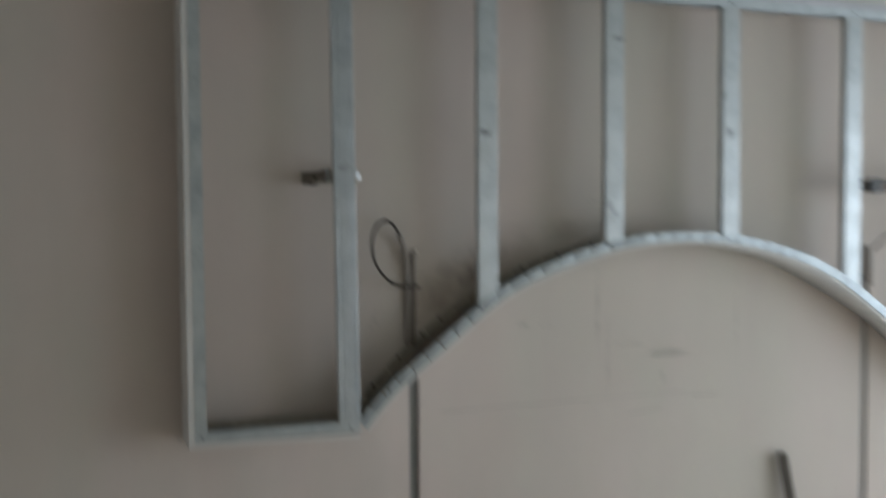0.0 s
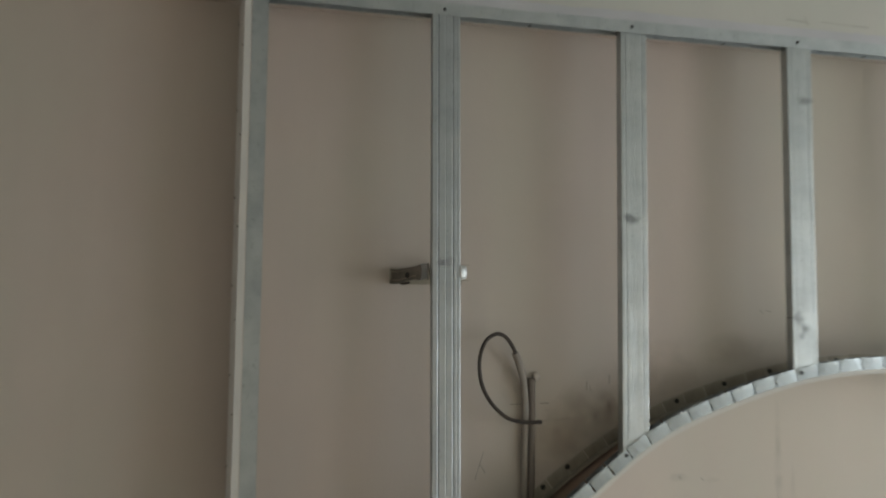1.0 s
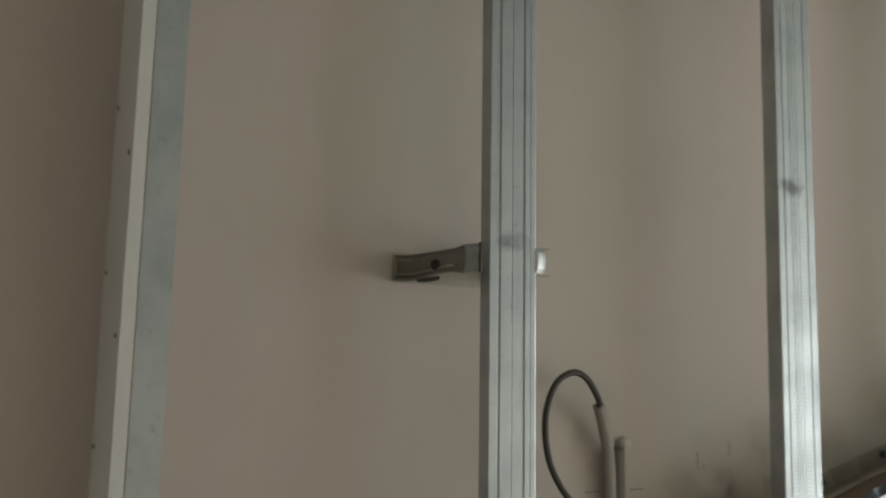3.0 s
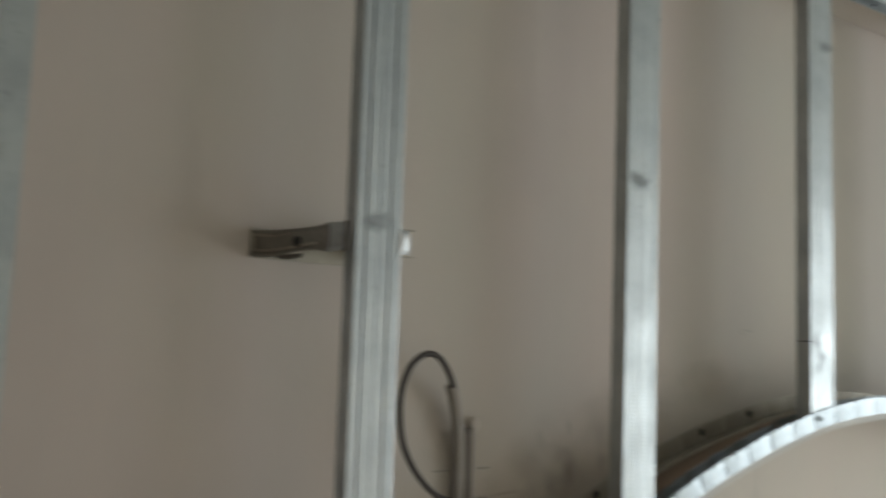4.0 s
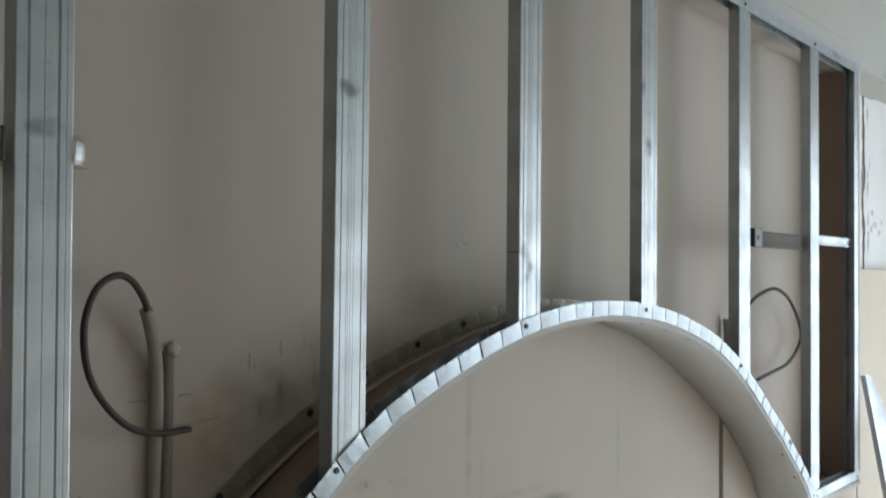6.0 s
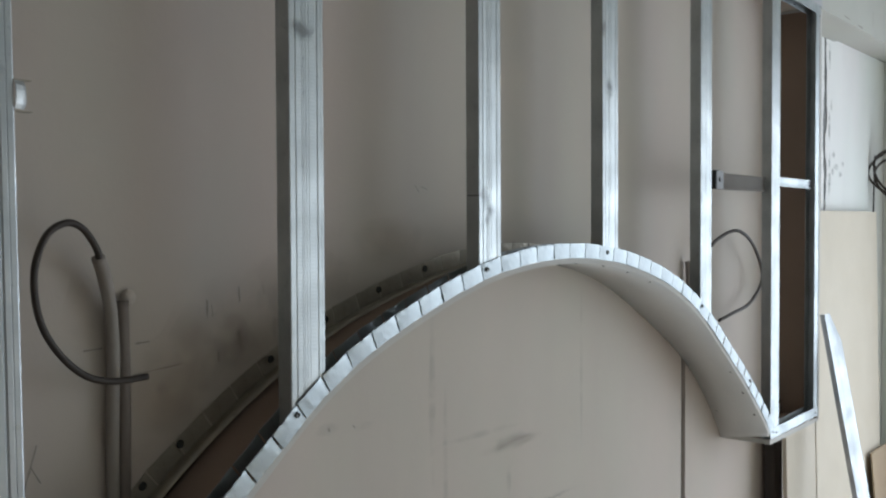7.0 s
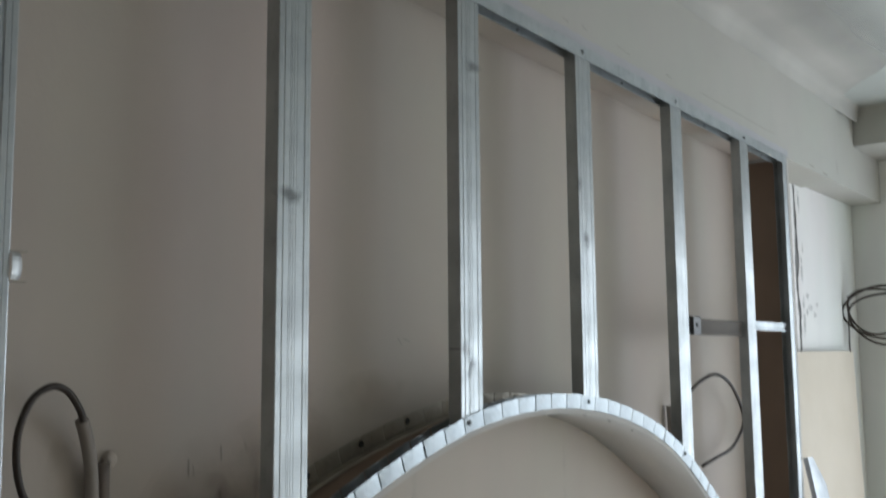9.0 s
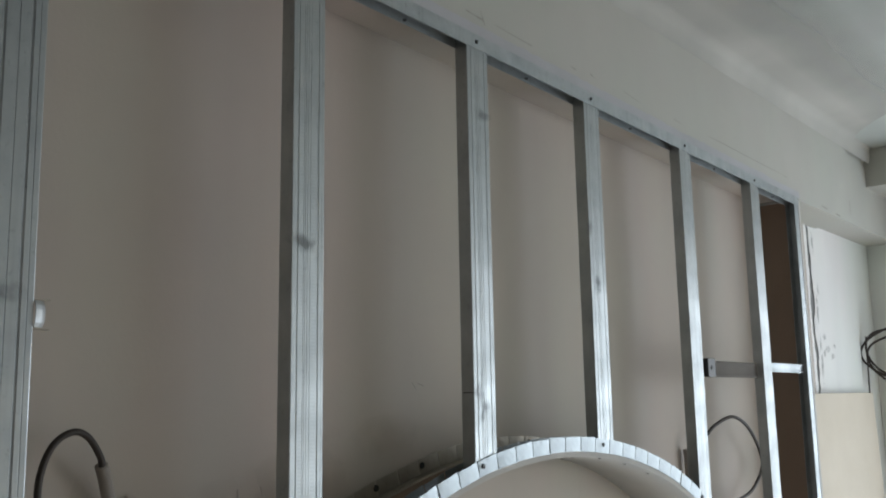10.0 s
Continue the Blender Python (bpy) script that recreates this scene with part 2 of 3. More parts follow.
def disc(bm, centre, normal, r, h, sides=10):
    """A low round head, its flat side out along normal."""
    q = Vector(normal).to_track_quat("Z", "Y").to_matrix()
    low = [bm.verts.new(Vector(centre) + q @ Vector((r * math.cos(a), r * math.sin(a), -0.0005))) for a in (2 * math.pi * k / sides for k in range(sides))]
    top = [bm.verts.new(Vector(centre) + q @ Vector((0.8 * r * math.cos(a), 0.8 * r * math.sin(a), h))) for a in (2 * math.pi * k / sides for k in range(sides))]
    dip = bm.verts.new(Vector(centre) + q @ Vector((0, 0, h * 0.3)))
    for k in range(sides):
        bm.faces.new((low[k], low[(k + 1) % sides], top[(k + 1) % sides], top[k]))
        bm.faces.new((top[k], top[(k + 1) % sides], dip))


def screw(centre, normal, parent, r=0.004, h=0.0012):
    bm = bmesh.new()
    disc(bm, centre, normal, r, h)
    return part("screw", bm, M_SCREW, parent)


def sheet_profile(pts, thick):
    """The outline of a bent sheet: the open path pts in the x-y plane, and back again at its thickness."""
    n = len(pts)
    inner = []
    for i in range(n):
        a, b = Vector(pts[max(i - 1, 0)]), Vector(pts[min(i + 1, n - 1)])
        d = (b - a).normalized()
        inner.append((pts[i][0] - d.y * thick, pts[i][1] + d.x * thick))
    return list(pts) + inner[::-1]


# ---- the shell of the room ----
def slab(name, b, mat, label, category, kind="structure"):
    return thing(name, box_bm(*b), mat, label, category, kind=kind)


def wall_with_grooves():
    """The long plastered wall, with two vertical cable chases cut into it."""
    bm = bmesh.new()
    t = 0.25
    chases = ((0.206, 0.236, 1.44, 0.016), (1.756, 1.780, 1.60, 0.010))
    xs = [LEFT - 0.2]
    for x0, x1, top, deep in chases:
        add_box(bm, xs[-1], WALL, 0, x0, WALL + t, CEIL + 0.2)
        add_box(bm, x0, WALL + deep, 0, x1, WALL + t, top, 1)
        add_box(bm, x0, WALL, top, x1, WALL + t, CEIL + 0.2)
        xs.append(x1)
    add_box(bm, xs[-1], WALL, 0, 2.80, WALL + t, CEIL + 0.2)
    return thing("wall_north", bm, [M_WALL, M_GROOVE], "beige plastered wall with two grey cable chases", "wall", kind="structure")


wall_with_grooves()
slab("floor", (LEFT - 0.2, BACK - 0.2, -0.15, RIGHT + 0.3, WALL + 0.25, 0), M_FLOOR, "bare dusty brown floor of the room", "floor")
slab("ceiling", (LEFT - 0.2, BACK - 0.2, CEIL, RIGHT + 0.3, WALL - 0.001, CEIL + 0.2), M_CEIL, "pale grey painted ceiling", "ceiling")
slab("wall_west", (LEFT - 0.2, BACK, 0, LEFT, WALL - 0.001, CEIL - 0.001), M_WALL, "warm beige plastered side wall", "wall")
slab("wall_south", (LEFT - 0.2, BACK - 0.2, 0, RIGHT + 0.3, BACK - 0.001, CEIL - 0.001), M_WARM, "warm beige plastered wall opposite the frame", "wall")

# east wall with the window opening
bm = bmesh.new()
add_box(bm, RIGHT, BACK, 0, RIGHT + 0.25, WIN_Y0, CEIL - 0.001)
add_box(bm, RIGHT, WIN_Y1, 0, RIGHT + 0.25, WALL - 0.001, CEIL - 0.001)
add_box(bm, RIGHT, WIN_Y0, 0, RIGHT + 0.25, WIN_Y1, WIN_Z0)
add_box(bm, RIGHT, WIN_Y0, WIN_Z1, RIGHT + 0.25, WIN_Y1, CEIL - 0.001)
thing("wall_east", bm, M_WHITE, "white plastered window wall", "wall", kind="structure")

window = group_of("window_1", (RIGHT + 0.15, (WIN_Y0 + WIN_Y1) / 2, WIN_Z0), "white plastic window with two panes", "window", kind="structure")
for y0, y1, z0, z1 in ((WIN_Y0, WIN_Y1, WIN_Z0, WIN_Z0 + 0.06), (WIN_Y0, WIN_Y1, WIN_Z1 - 0.06, WIN_Z1), (WIN_Y0, WIN_Y0 + 0.06, WIN_Z0 + 0.06, WIN_Z1 - 0.06),
                       (WIN_Y1 - 0.06, WIN_Y1, WIN_Z0 + 0.06, WIN_Z1 - 0.06), (-1.76, -1.70, WIN_Z0 + 0.06, WIN_Z1 - 0.06)):
    part("window_frame", box_bm(RIGHT + 0.03, y0, z0, RIGHT + 0.09, y1, z1, bevel=0.006), M_FRAME, window)
for y0, y1 in ((WIN_Y0 + 0.06, -1.76), (-1.70, WIN_Y1 - 0.06)):
    pane = part("pane", box_bm(RIGHT + 0.055, y0, WIN_Z0 + 0.06, RIGHT + 0.063, y1, WIN_Z1 - 0.06), M_GLASS, window)
    pane.visible_shadow = False

def rail_top(x):
    return 2.4875 - 0.0285 * x + 0.0012 * x * x


# the beam above the frame, its lower ending, and the boxed beam over the window
bm = bmesh.new()
low, high = [], []
for i in range(41):
    x = LEFT + (2.386 - LEFT) * i / 40
    low.append([bm.verts.new((x, y, rail_top(max(x, -0.6)) + 0.003)) for y in (0.003, WALL - 0.001)])
    high.append([bm.verts.new((x, y, CEIL - 0.001)) for y in (0.003, WALL - 0.001)])
for i in range(40):
    bm.faces.new((low[i][0], low[i + 1][0], high[i + 1][0], high[i][0]))
    bm.faces.new((low[i][1], low[i + 1][1], low[i + 1][0], low[i][0])).material_index = 1
add_box(bm, 2.386, 0.003, 2.4215, 2.92, WALL - 0.001, CEIL - 0.001)
add_box(bm, 2.92, 0.020, 2.430, RIGHT - 0.001, WALL - 0.001, CEIL - 0.001)
thing("beam_1", bm, [M_BEAM, M_WALL], "pale plastered ceiling beam above the steel frame", "beam", kind="structure")
slab("beam_2", (3.20, BACK, 2.603, RIGHT - 0.001, 0.026, CEIL - 0.001), M_BEAM, "boxed ceiling beam over the window wall", "beam")

# white filler on the far stretch of the wall, with its ragged, chipped edge
random.seed(5)
bm = bmesh.new()
add_box(bm, 2.80, WALL + 0.004, 0, 2.872, WALL + 0.25, CEIL + 0.2, 1)
add_box(bm, 2.872, WALL, 0, RIGHT + 0.3, WALL + 0.25, CEIL + 0.2, 0)
rows = []
for i in range(90):
    z = 0.9 + 1.54 * i / 89
    w = 0.020 + 0.020 * noise.noise(Vector((0.3, 1.0, z * 7.0))) + 0.016 * noise.noise(Vector((2.3, 1.0, z * 31.0)))
    w2 = 0.032 + 0.014 * noise.noise(Vector((5.3, 1.0, z * 9.0))) + 0.010 * noise.noise(Vector((7.3, 1.0, z * 37.0)))
    rows.append([bm.verts.new(q) for q in ((2.8, WALL - 0.0005, z), (2.8 + min(max(w2, 0.001), 0.036), WALL + 0.001, z), (2.873 - min(max(w, 0.001), 0.034), WALL + 0.001, z), (2.8725, WALL - 0.0004, z))])
for r, q in zip(rows, rows[1:]):
    bm.faces.new((r[0], r[1], q[1], q[0]))
    bm.faces.new((r[2], r[3], q[3], q[2]))
wall2 = thing("wall_plaster", bm, [M_WHITE, M_ROUGH], "white filled wall stretch with a chipped dark edge", "wall", kind="structure")


# ---- the arch line ----
AX0, AX1, ACX, ACZ, AR = 0.034, 2.026, 1.022, 0.543, 1.2175


def arch_z(x, uneven=1.0):
    """Height of the arch rail's upper edge: a circle, in front bent by hand and flatter on one flank."""
    z = ACZ + math.sqrt(max(AR * AR - (x - ACX) ** 2, 0))
    return z + uneven * arch_bend(x) - (1 - uneven) * (0.022 * math.exp(-((x - 1.60) / 0.22) ** 2) + 0.005 * math.exp(-((x - 0.70) / 0.16) ** 2))


def arch_bend(x):
    return -0.028 * math.exp(-((x - 0.26) / 0.14) ** 2) - 0.006 * math.exp(-((x - 0.60) / 0.14) ** 2) - 0.022 * math.exp(-((x - 1.76) / 0.16) ** 2) + 0.022 * math.exp(-((x - 2.02) / 0.07) ** 2)


def arch_points(step, uneven=1.0, pieces=None):
    """Points along the arch, evenly spaced, with the outward normal."""
    fine = [Vector((AX0 + (AX1 - AX0) * (0.5 - 0.5 * math.cos(math.pi * i / 2000)), 0, 0)) for i in range(2001)]
    for p in fine:
        p.z = arch_z(p.x, uneven)
    run = [0.0]
    for a, b in zip(fine, fine[1:]):
        run.append(run[-1] + (b - a).length)
    count = pieces or round(run[-1] / step)
    out, j = [], 0
    for i in range(count + 1):
        want = run[-1] * i / count
        while j < len(run) - 2 and run[j + 1] < want:
            j += 1
        k = (want - run[j]) / max(run[j + 1] - run[j], 1e-9)
        out.append(fine[j].lerp(fine[j + 1], k))
    res = []
    for i, p in enumerate(out):
        d = (out[min(i + 1, count)] - out[max(i - 1, 0)]).normalized()
        res.append((p, d, Vector((-d.z, 0, d.x))))
    return res


def curved_strip(bm, top, bottom, y0, y1, mats=(0, 0, 0), front=1.0, back=1.0, pieces=120):
    """A band along the arch between two depths below its upper edge. mats: upper face, lower face, edges. front, back: how uneven each edge is."""
    rows = []
    for (p, d, nrm), (p2, d2, nrm2) in zip(arch_points(0, front, pieces), arch_points(0, back, pieces)):
        a, b, a2, b2 = p - nrm * top, p - nrm * bottom, p2 - nrm2 * top, p2 - nrm2 * bottom
        rows.append([bm.verts.new((q.x, y, q.z)) for q, y in ((a, y0), (a2, y1), (b2, y1), (b, y0))])
    for r, s in zip(rows, rows[1:]):
        for k, m in ((0, mats[0]), (1, mats[2]), (2, mats[1]), (3, mats[2])):
            f = bm.faces.new((r[k], r[(k + 1) % 4], s[(k + 1) % 4], s[k]))
            f.material_index, f.smooth = m, k in (0, 2)
    bm.faces.new(rows[0]).material_index = mats[2]
    bm.faces.new(rows[-1]).material_index = mats[2]


# ---- steel studs ----
def rib_profile(half, grooves):
    """The section of a stud: two lips, two sides and a face with shallow rolled grooves. grooves: (centre, half width, depth)."""
    out = [(-half + 0.008, 0.0265), (-half + 0.0015, 0.027), (-half, 0.0255), (-half, 0.0014), (-half + 0.0005, 0.0004), (-half + 0.0014, 0)]
    for c, w, d in grooves:
        out += [(c - w, 0), (c - 0.5 * w, 0.7 * d), (c, d), (c + 0.5 * w, 0.7 * d), (c + w, 0)]
    return out + [(half - 0.0014, 0), (half - 0.0005, 0.0004), (half, 0.0014), (half, 0.0255), (half - 0.0015, 0.027), (half - 0.008, 0.0265)]


C_PROFILE = rib_profile(0.0292, ((-0.0190, 0.0014, 0.0007), (-0.0090, 0.0008, 0.0003), (-0.0060, 0.0008, 0.0003), (-0.0020, 0.0008, 0.0003), (0.0030, 0.0008, 0.0003), (0.0175, 0.0014, 0.0007), (0.0235, 0.0007, 0.0002)))
OLD_PROFILE = rib_profile(0.0292, ((-0.0170, 0.0022, 0.0016), (-0.0010, 0.0009, 0.0006), (0.0135, 0.0020, 0.0015), (0.0215, 0.0008, 0.0005)))


def extruded(outline, x, y, low, high, lean=0.0):
    """An upright sheet-steel section; low(x) and high(x) give its ends."""
    bm = bmesh.new()
    a = [bm.verts.new((px, py, low(x + px))) for px, py in outline]
    b = [bm.verts.new((px + lean, py, high(x + px))) for px, py in outline]
    n = len(outline)
    for i in range(n):
        bm.faces.new((a[i], a[(i + 1) % n], b[(i + 1) % n], b[i]))
    half = n // 2
    for ring in (a, b):
        for i in range(half - 1):
            bm.faces.new((ring[i], ring[i + 1], ring[n - 2 - i], ring[n - 1 - i]))
    return bm


def blot(name, x, z, w, h, parent, mat, seed, y=-0.0006, ragged=0.3):
    """A thin, irregular smear lying on a face that looks along -y."""
    rnd = random.Random(seed)
    bm = bmesh.new()
    rim = []
    for k in range(14):
        a = 2 * math.pi * k / 14
        r = 1 + rnd.uniform(-ragged, ragged)
        rim.append((x + 0.5 * w * r * math.cos(a), z + 0.5 * h * r * math.sin(a)))
    front = [bm.verts.new((px, y, pz)) for px, pz in rim]
    back = [bm.verts.new((px, y + 0.0005, pz)) for px, pz in rim]
    bm.faces.new(front)
    for k in range(14):
        bm.faces.new((front[k], front[(k + 1) % 14], back[(k + 1) % 14], back[k]))
    return part(name, bm, mat, parent)


STUDS = ((0.011, None, -0.012), (0.4075, 1, 0.0), (0.7945, 1, -0.001), (1.176, 1, -0.002), (1.607, 1, -0.002), (2.038, None, -0.004))
studs = []
for x, on_arch, lean in STUDS:
    low = (lambda q: arch_z(min(max(q, AX0), AX1)) - 0.024) if on_arch else (lambda q: 1.232)
    st = group_of("metal_stud", (x, 0.002, low(x)), "galvanised ribbed steel stud rising from the arch" if on_arch else "dull aged galvanised steel stud with a hanger" if x < 0.1 else "shiny galvanised steel stud beside the arch", "metal stud", "studs of the arch frame")
    ob = new("profile", mesh_of("profile", extruded(sheet_profile(OLD_PROFILE if x < 0.1 else C_PROFILE, 0.0007), x, 0, low, lambda q: rail_top(q) - 0.003, lean), M_AGED if x < 0.1 else M_STEEL))
    ob.parent = st
    ob.matrix_basis = Matrix.Translation((0, 0, -low(x)))
    studs.append(st)
    screw((x - 0.004 + lean, -0.0012, rail_top(x) - 0.014), (0, -1, 0), st, 0.0038)
s1, s2, s3, s4, s5, s6 = studs

# smudges and ink stamps on the studs
blot("smudge", 0.397, 2.046, 0.060, 0.030, s2, M_SMUDGE, 1, y=0.0012)
blot("smudge", 0.800, 2.320, 0.050, 0.026, s3, M_SMUDGE, 2, y=0.0012)
blot("smudge", 0.783, 1.842, 0.034, 0.042, s3, M_SMUDGE, 3, y=0.0012)
blot("smudge", 0.800, 1.820, 0.026, 0.040, s3, M_SMUDGE, 4, y=0.0012, ragged=0.5)
blot("smudge", 0.786, 1.802, 0.014, 0.016, s3, M_SMUDGE, 14, y=0.0012, ragged=0.5)
blot("smudge", 1.169, 2.052, 0.034, 0.042, s4, M_SMUDGE, 5, y=0.0012)
blot("smudge", 1.148, 2.172, 0.022, 0.046, s4, M_SMUDGE, 6, y=0.0012)
blot("smudge", 0.004, 1.945, 0.050, 0.034, s1, M_SMUDGE, 7, y=0.0012, ragged=0.2)


for st, x, z in ((s4, 1.176, 2.147), (s3, 0.7945, 1.842)):
    part("scratch", box_bm(x - 0.0300, 0.003, z - 0.0008, x - 0.0293, 0.024, z + 0.0008), M_SCREW, st)


# ---- rails and side posts of the frame ----
def u_rail(name, label, x0, x1, z0, z1, down, yo=0.0, mat=None, line=None):
    mat = mat or M_RAIL
    """A level U rail 27 mm high between x0 and x1; the web is above (down=True) or below."""
    rail = group_of(name, ((x0 + x1) / 2, 0, z0), label, "metal rail")
    for y in (yo, yo + 0.0275):
        bm = bmesh.new()
        n = 12
        for i in range(n):
            a, b = x0 + (x1 - x0) * i / n, x0 + (x1 - x0) * (i + 1) / n
            za, zb = (line(a), line(b)) if line else (z0 + (z1 - z0) * i / n, z0 + (z1 - z0) * (i + 1) / n)
            v = add_box(bm, a, y, za, b, y + 0.0008, za + 0.027)
            for k in (1, 3, 5, 7):
                v[k].co.z += zb - za
        bmesh.ops.remove_doubles(bm, verts=bm.verts[:], dist=1e-5)
        part("flange", bm, mat, rail)
    zo = 0.027 if down else 0.0
    bm = bmesh.new()
    for i in range(n):
        a, b = x0 + (x1 - x0) * i / n, x0 + (x1 - x0) * (i + 1) / n
        za, zb = (line(a), line(b)) if line else (z0 + (z1 - z0) * i / n, z0 + (z1 - z0) * (i + 1) / n)
        v = add_box(bm, a, yo + 0.0009, za + zo - (0.0008 if down else 0), b, yo + 0.0274, za + zo + (0 if down else 0.0008))
        for k in (1, 3, 5, 7):
            v[k].co.z += zb - za
    bmesh.ops.remove_doubles(bm, verts=bm.verts[:], dist=1e-5)
    part("web", bm, mat, rail)
    return rail


def side_post(name, label, x0, x1, z0, z1, web_at):
    """The upright edge rail of the box: a front flange and a web that lies on the cheek board."""
    post = group_of(name, ((x0 + x1) / 2, 0, z0), label, "metal stud")
    part("flange", box_bm(x0, 0.0012, z0, x1, 0.002, z1), M_RAIL, post)
    xw = x0 if web_at < 0 else x1 - 0.0008
    part("web", box_bm(xw, 0.002, z0, xw + 0.0008, 0.028, z1), M_RAIL, post)
    part("flange", box_bm(x0, 0.028, z0, x1, 0.0288, z1), M_RAIL, post)
    return post


top_rail = u_rail("top_rail", "galvanised steel top rail fixed under the beam", -0.397, 2.372, rail_top(-0.397) - 0.027, rail_top(2.372) - 0.027, True, line=lambda q: rail_top(q) - 0.027)
for x in (0.18, 0.62, 0.96, 1.36, 1.80, 2.2):
    screw((x, 0.014, rail_top(x) - 0.0279), (0, 0, -1), top_rail)
left_rail = u_rail("bottom_rail", "galvanised steel bottom rail of the side box", -0.397, 0.036, 1.226, 1.230, False)
right_rail = u_rail("bottom_rail", "galvanised steel bottom rail of the brown-backed side box", 2.004, 2.372, 1.222, 1.226, False)
u_rail("rear_rail", "dull steel rail along the wall inside the side box", -0.396, 0.036, 1.2262, 1.2302, False, WALL - 0.0295, M_DULL)
u_rail("rear_rail", "dull steel rail along the wall inside the brown-backed box", 2.004, 2.371, 1.2222, 1.2262, False, WALL - 0.0295, M_DULL)
post_l = side_post("edge_post", "galvanised edge post beside the grey cheek board", -0.3965, -0.365, 1.2275, rail_top(-0.39) - 0.002, -1)
post_r = side_post("edge_post", "galvanised edge post beside the brown cheek board", 2.340, 2.371, 1.2275, rail_top(2.36) - 0.002, 1)
for rail, x, z in ((left_rail, 0.012, 1.242), (left_rail, -0.378, 1.240), (right_rail, 2.02, 1.240), (right_rail, 2.045, 1.234), (right_rail, 2.356, 1.236)):
    screw((x, -0.0003, z), (0, -1, 0), rail, 0.0035)


# ---- plasterboard of the boxes ----
def board(name, b, face_out, label, screws, flare=0.0):
    """A board with pale core edges, a grey face outwards and brown paper inwards. face_out: 'x-', 'x+' or 'z-'."""
    bm = bmesh.new()
    x0, y0, z0, x1, y1, z1 = b
    add_box(bm, *b)
    bm.normal_update()
    axis, sign = "xyz".index(face_out[0]), -1 if face_out[1] == "-" else 1
    mid = ((x0 + x1) / 2, (y0 + y1) / 2, (z0 + z1) / 2)
    for f in bm.faces:
        c = f.calc_center_median()
        away = [abs(c[i] - mid[i]) > 1e-6 for i in range(3)]
        if away[axis]:
            f.material_index = 1 if (c[axis] - mid[axis]) * sign > 0 else 2
    ob = thing(name, bm, [M_CORE, M_BOARD, M_BROWN], label, "plasterboard")
    for v in ob.data.vertices:
        if v.co.y > 0.1:
            v.co.x += flare
    for p in screws:
        nrm = [0, 0, 0]
        p = (p[0] + flare * p[1] / WALL, p[1], p[2])
        nrm[axis] = sign
        screw(p, nrm, ob, 0.0029)
    return ob


cheek_screws = []
for i in range(7):
    z = 1.27 + 0.185 * i
    cheek_screws += [(-0.4112, 0.022, z), (-0.4112, 0.118, z + 0.07)]
board("cheek_board", (-0.411, 0.0005, 1.213, -0.398, WALL - 0.001, 2.494), "x-", "grey plasterboard cheek closing the side box", cheek_screws, flare=-0.019)
board("cheek_board", (2.3725, 0.0005, 1.212, 2.385, WALL - 0.001, 2.418), "x+", "plasterboard cheek with brown paper inside the box", [])
board("bottom_board", (-0.397, 0.0005, 1.213, 0.036, WALL - 0.001, 1.2252), "z-", "grey plasterboard strip under the side box", [(-0.3 + 0.1 * i, 0.02, 1.2128) for i in range(4)])
board("bottom_board", (2.000, 0.0005, 1.2085, 2.372, WALL - 0.001, 1.2212), "z-", "grey plasterboard strip under the brown-backed box", [(2.1 + 0.1 * i, 0.02, 1.2083) for i in range(3)])

# ---- the arch: bent slit rails and the curved soffit board ----
bm = bmesh.new()
curved_strip(bm, 0.0275, 0.0368, 0.0015, WALL - 0.001, (2, 1, 0), 1.0, 0.0)
soffit = thing("soffit_board", bm, [M_CORE, M_BOARD, M_BROWN], "curved grey plasterboard lining under the arch", "plasterboard")
pts = arch_points(0.05)
for i, (p, d, nrm) in enumerate(pts):
    if 1 < i < len(pts) - 1 and i % 2 == 0:
        for y in (0.017, WALL - 0.016):
            c = p - nrm * 0.0370
            c.z -= arch_bend(p.x) * y / WALL
            screw((c.x, y, c.z), -nrm, soffit, 0.0036)

SEG = 0.0525
SEGS = arch_points(SEG)
seg_len = (SEGS[1][0] - SEGS[0][0]).length


def tab_mesh(name, mat, seed):
    """One tab of a slit flange: 27 mm high, a little bowed, with clipped corners."""
    rnd = random.Random(seed)
    L = seg_len * 0.5 - 0.0018
    bm = bmesh.new()
    cols = 6
    front, back = [], []
    for i in range(cols + 1):
        u = -L + 2 * L * i / cols
        bow = 0.0012 * (1 - (u / L) ** 2)
        rows_f, rows_b = [], []
        for zz in (0.0, -0.009, -0.018, -0.0268):
            uu = u * (1.0 if zz < -0.02 else 1.0 + 0.012 * (1 + zz / 0.027))
            yy = -bow * (1 + zz / 0.03) + rnd.uniform(-0.0003, 0.0003)
            drop = -0.0006 * rnd.random() if zz == 0 else 0
            rows_f.append(bm.verts.new((uu, yy, zz + drop)))
            rows_b.append(bm.verts.new((uu, yy + 0.0007, zz + drop)))
        front.append(rows_f)
        back.append(rows_b)
    for i in range(cols):
        for k in range(3):
            bm.faces.new((front[i][k], front[i + 1][k], front[i + 1][k + 1], front[i][k + 1]))
            bm.faces.new((back[i][k], back[i][k + 1], back[i + 1][k + 1], back[i + 1][k]))
        bm.faces.new((front[i][0], back[i][0], back[i + 1][0], front[i + 1][0]))
    for col in (0, cols):
        for k in range(3):
            bm.faces.new((front[col][k], front[col][k + 1], back[col][k + 1], back[col][k]))
    return mesh_of(name, bm, mat)


TABS = [tab_mesh("tab", M_BRIGHT, s) for s in range(5)]
BACK_TABS = [tab_mesh("tab", M_DULL, 20 + s) for s in range(3)]


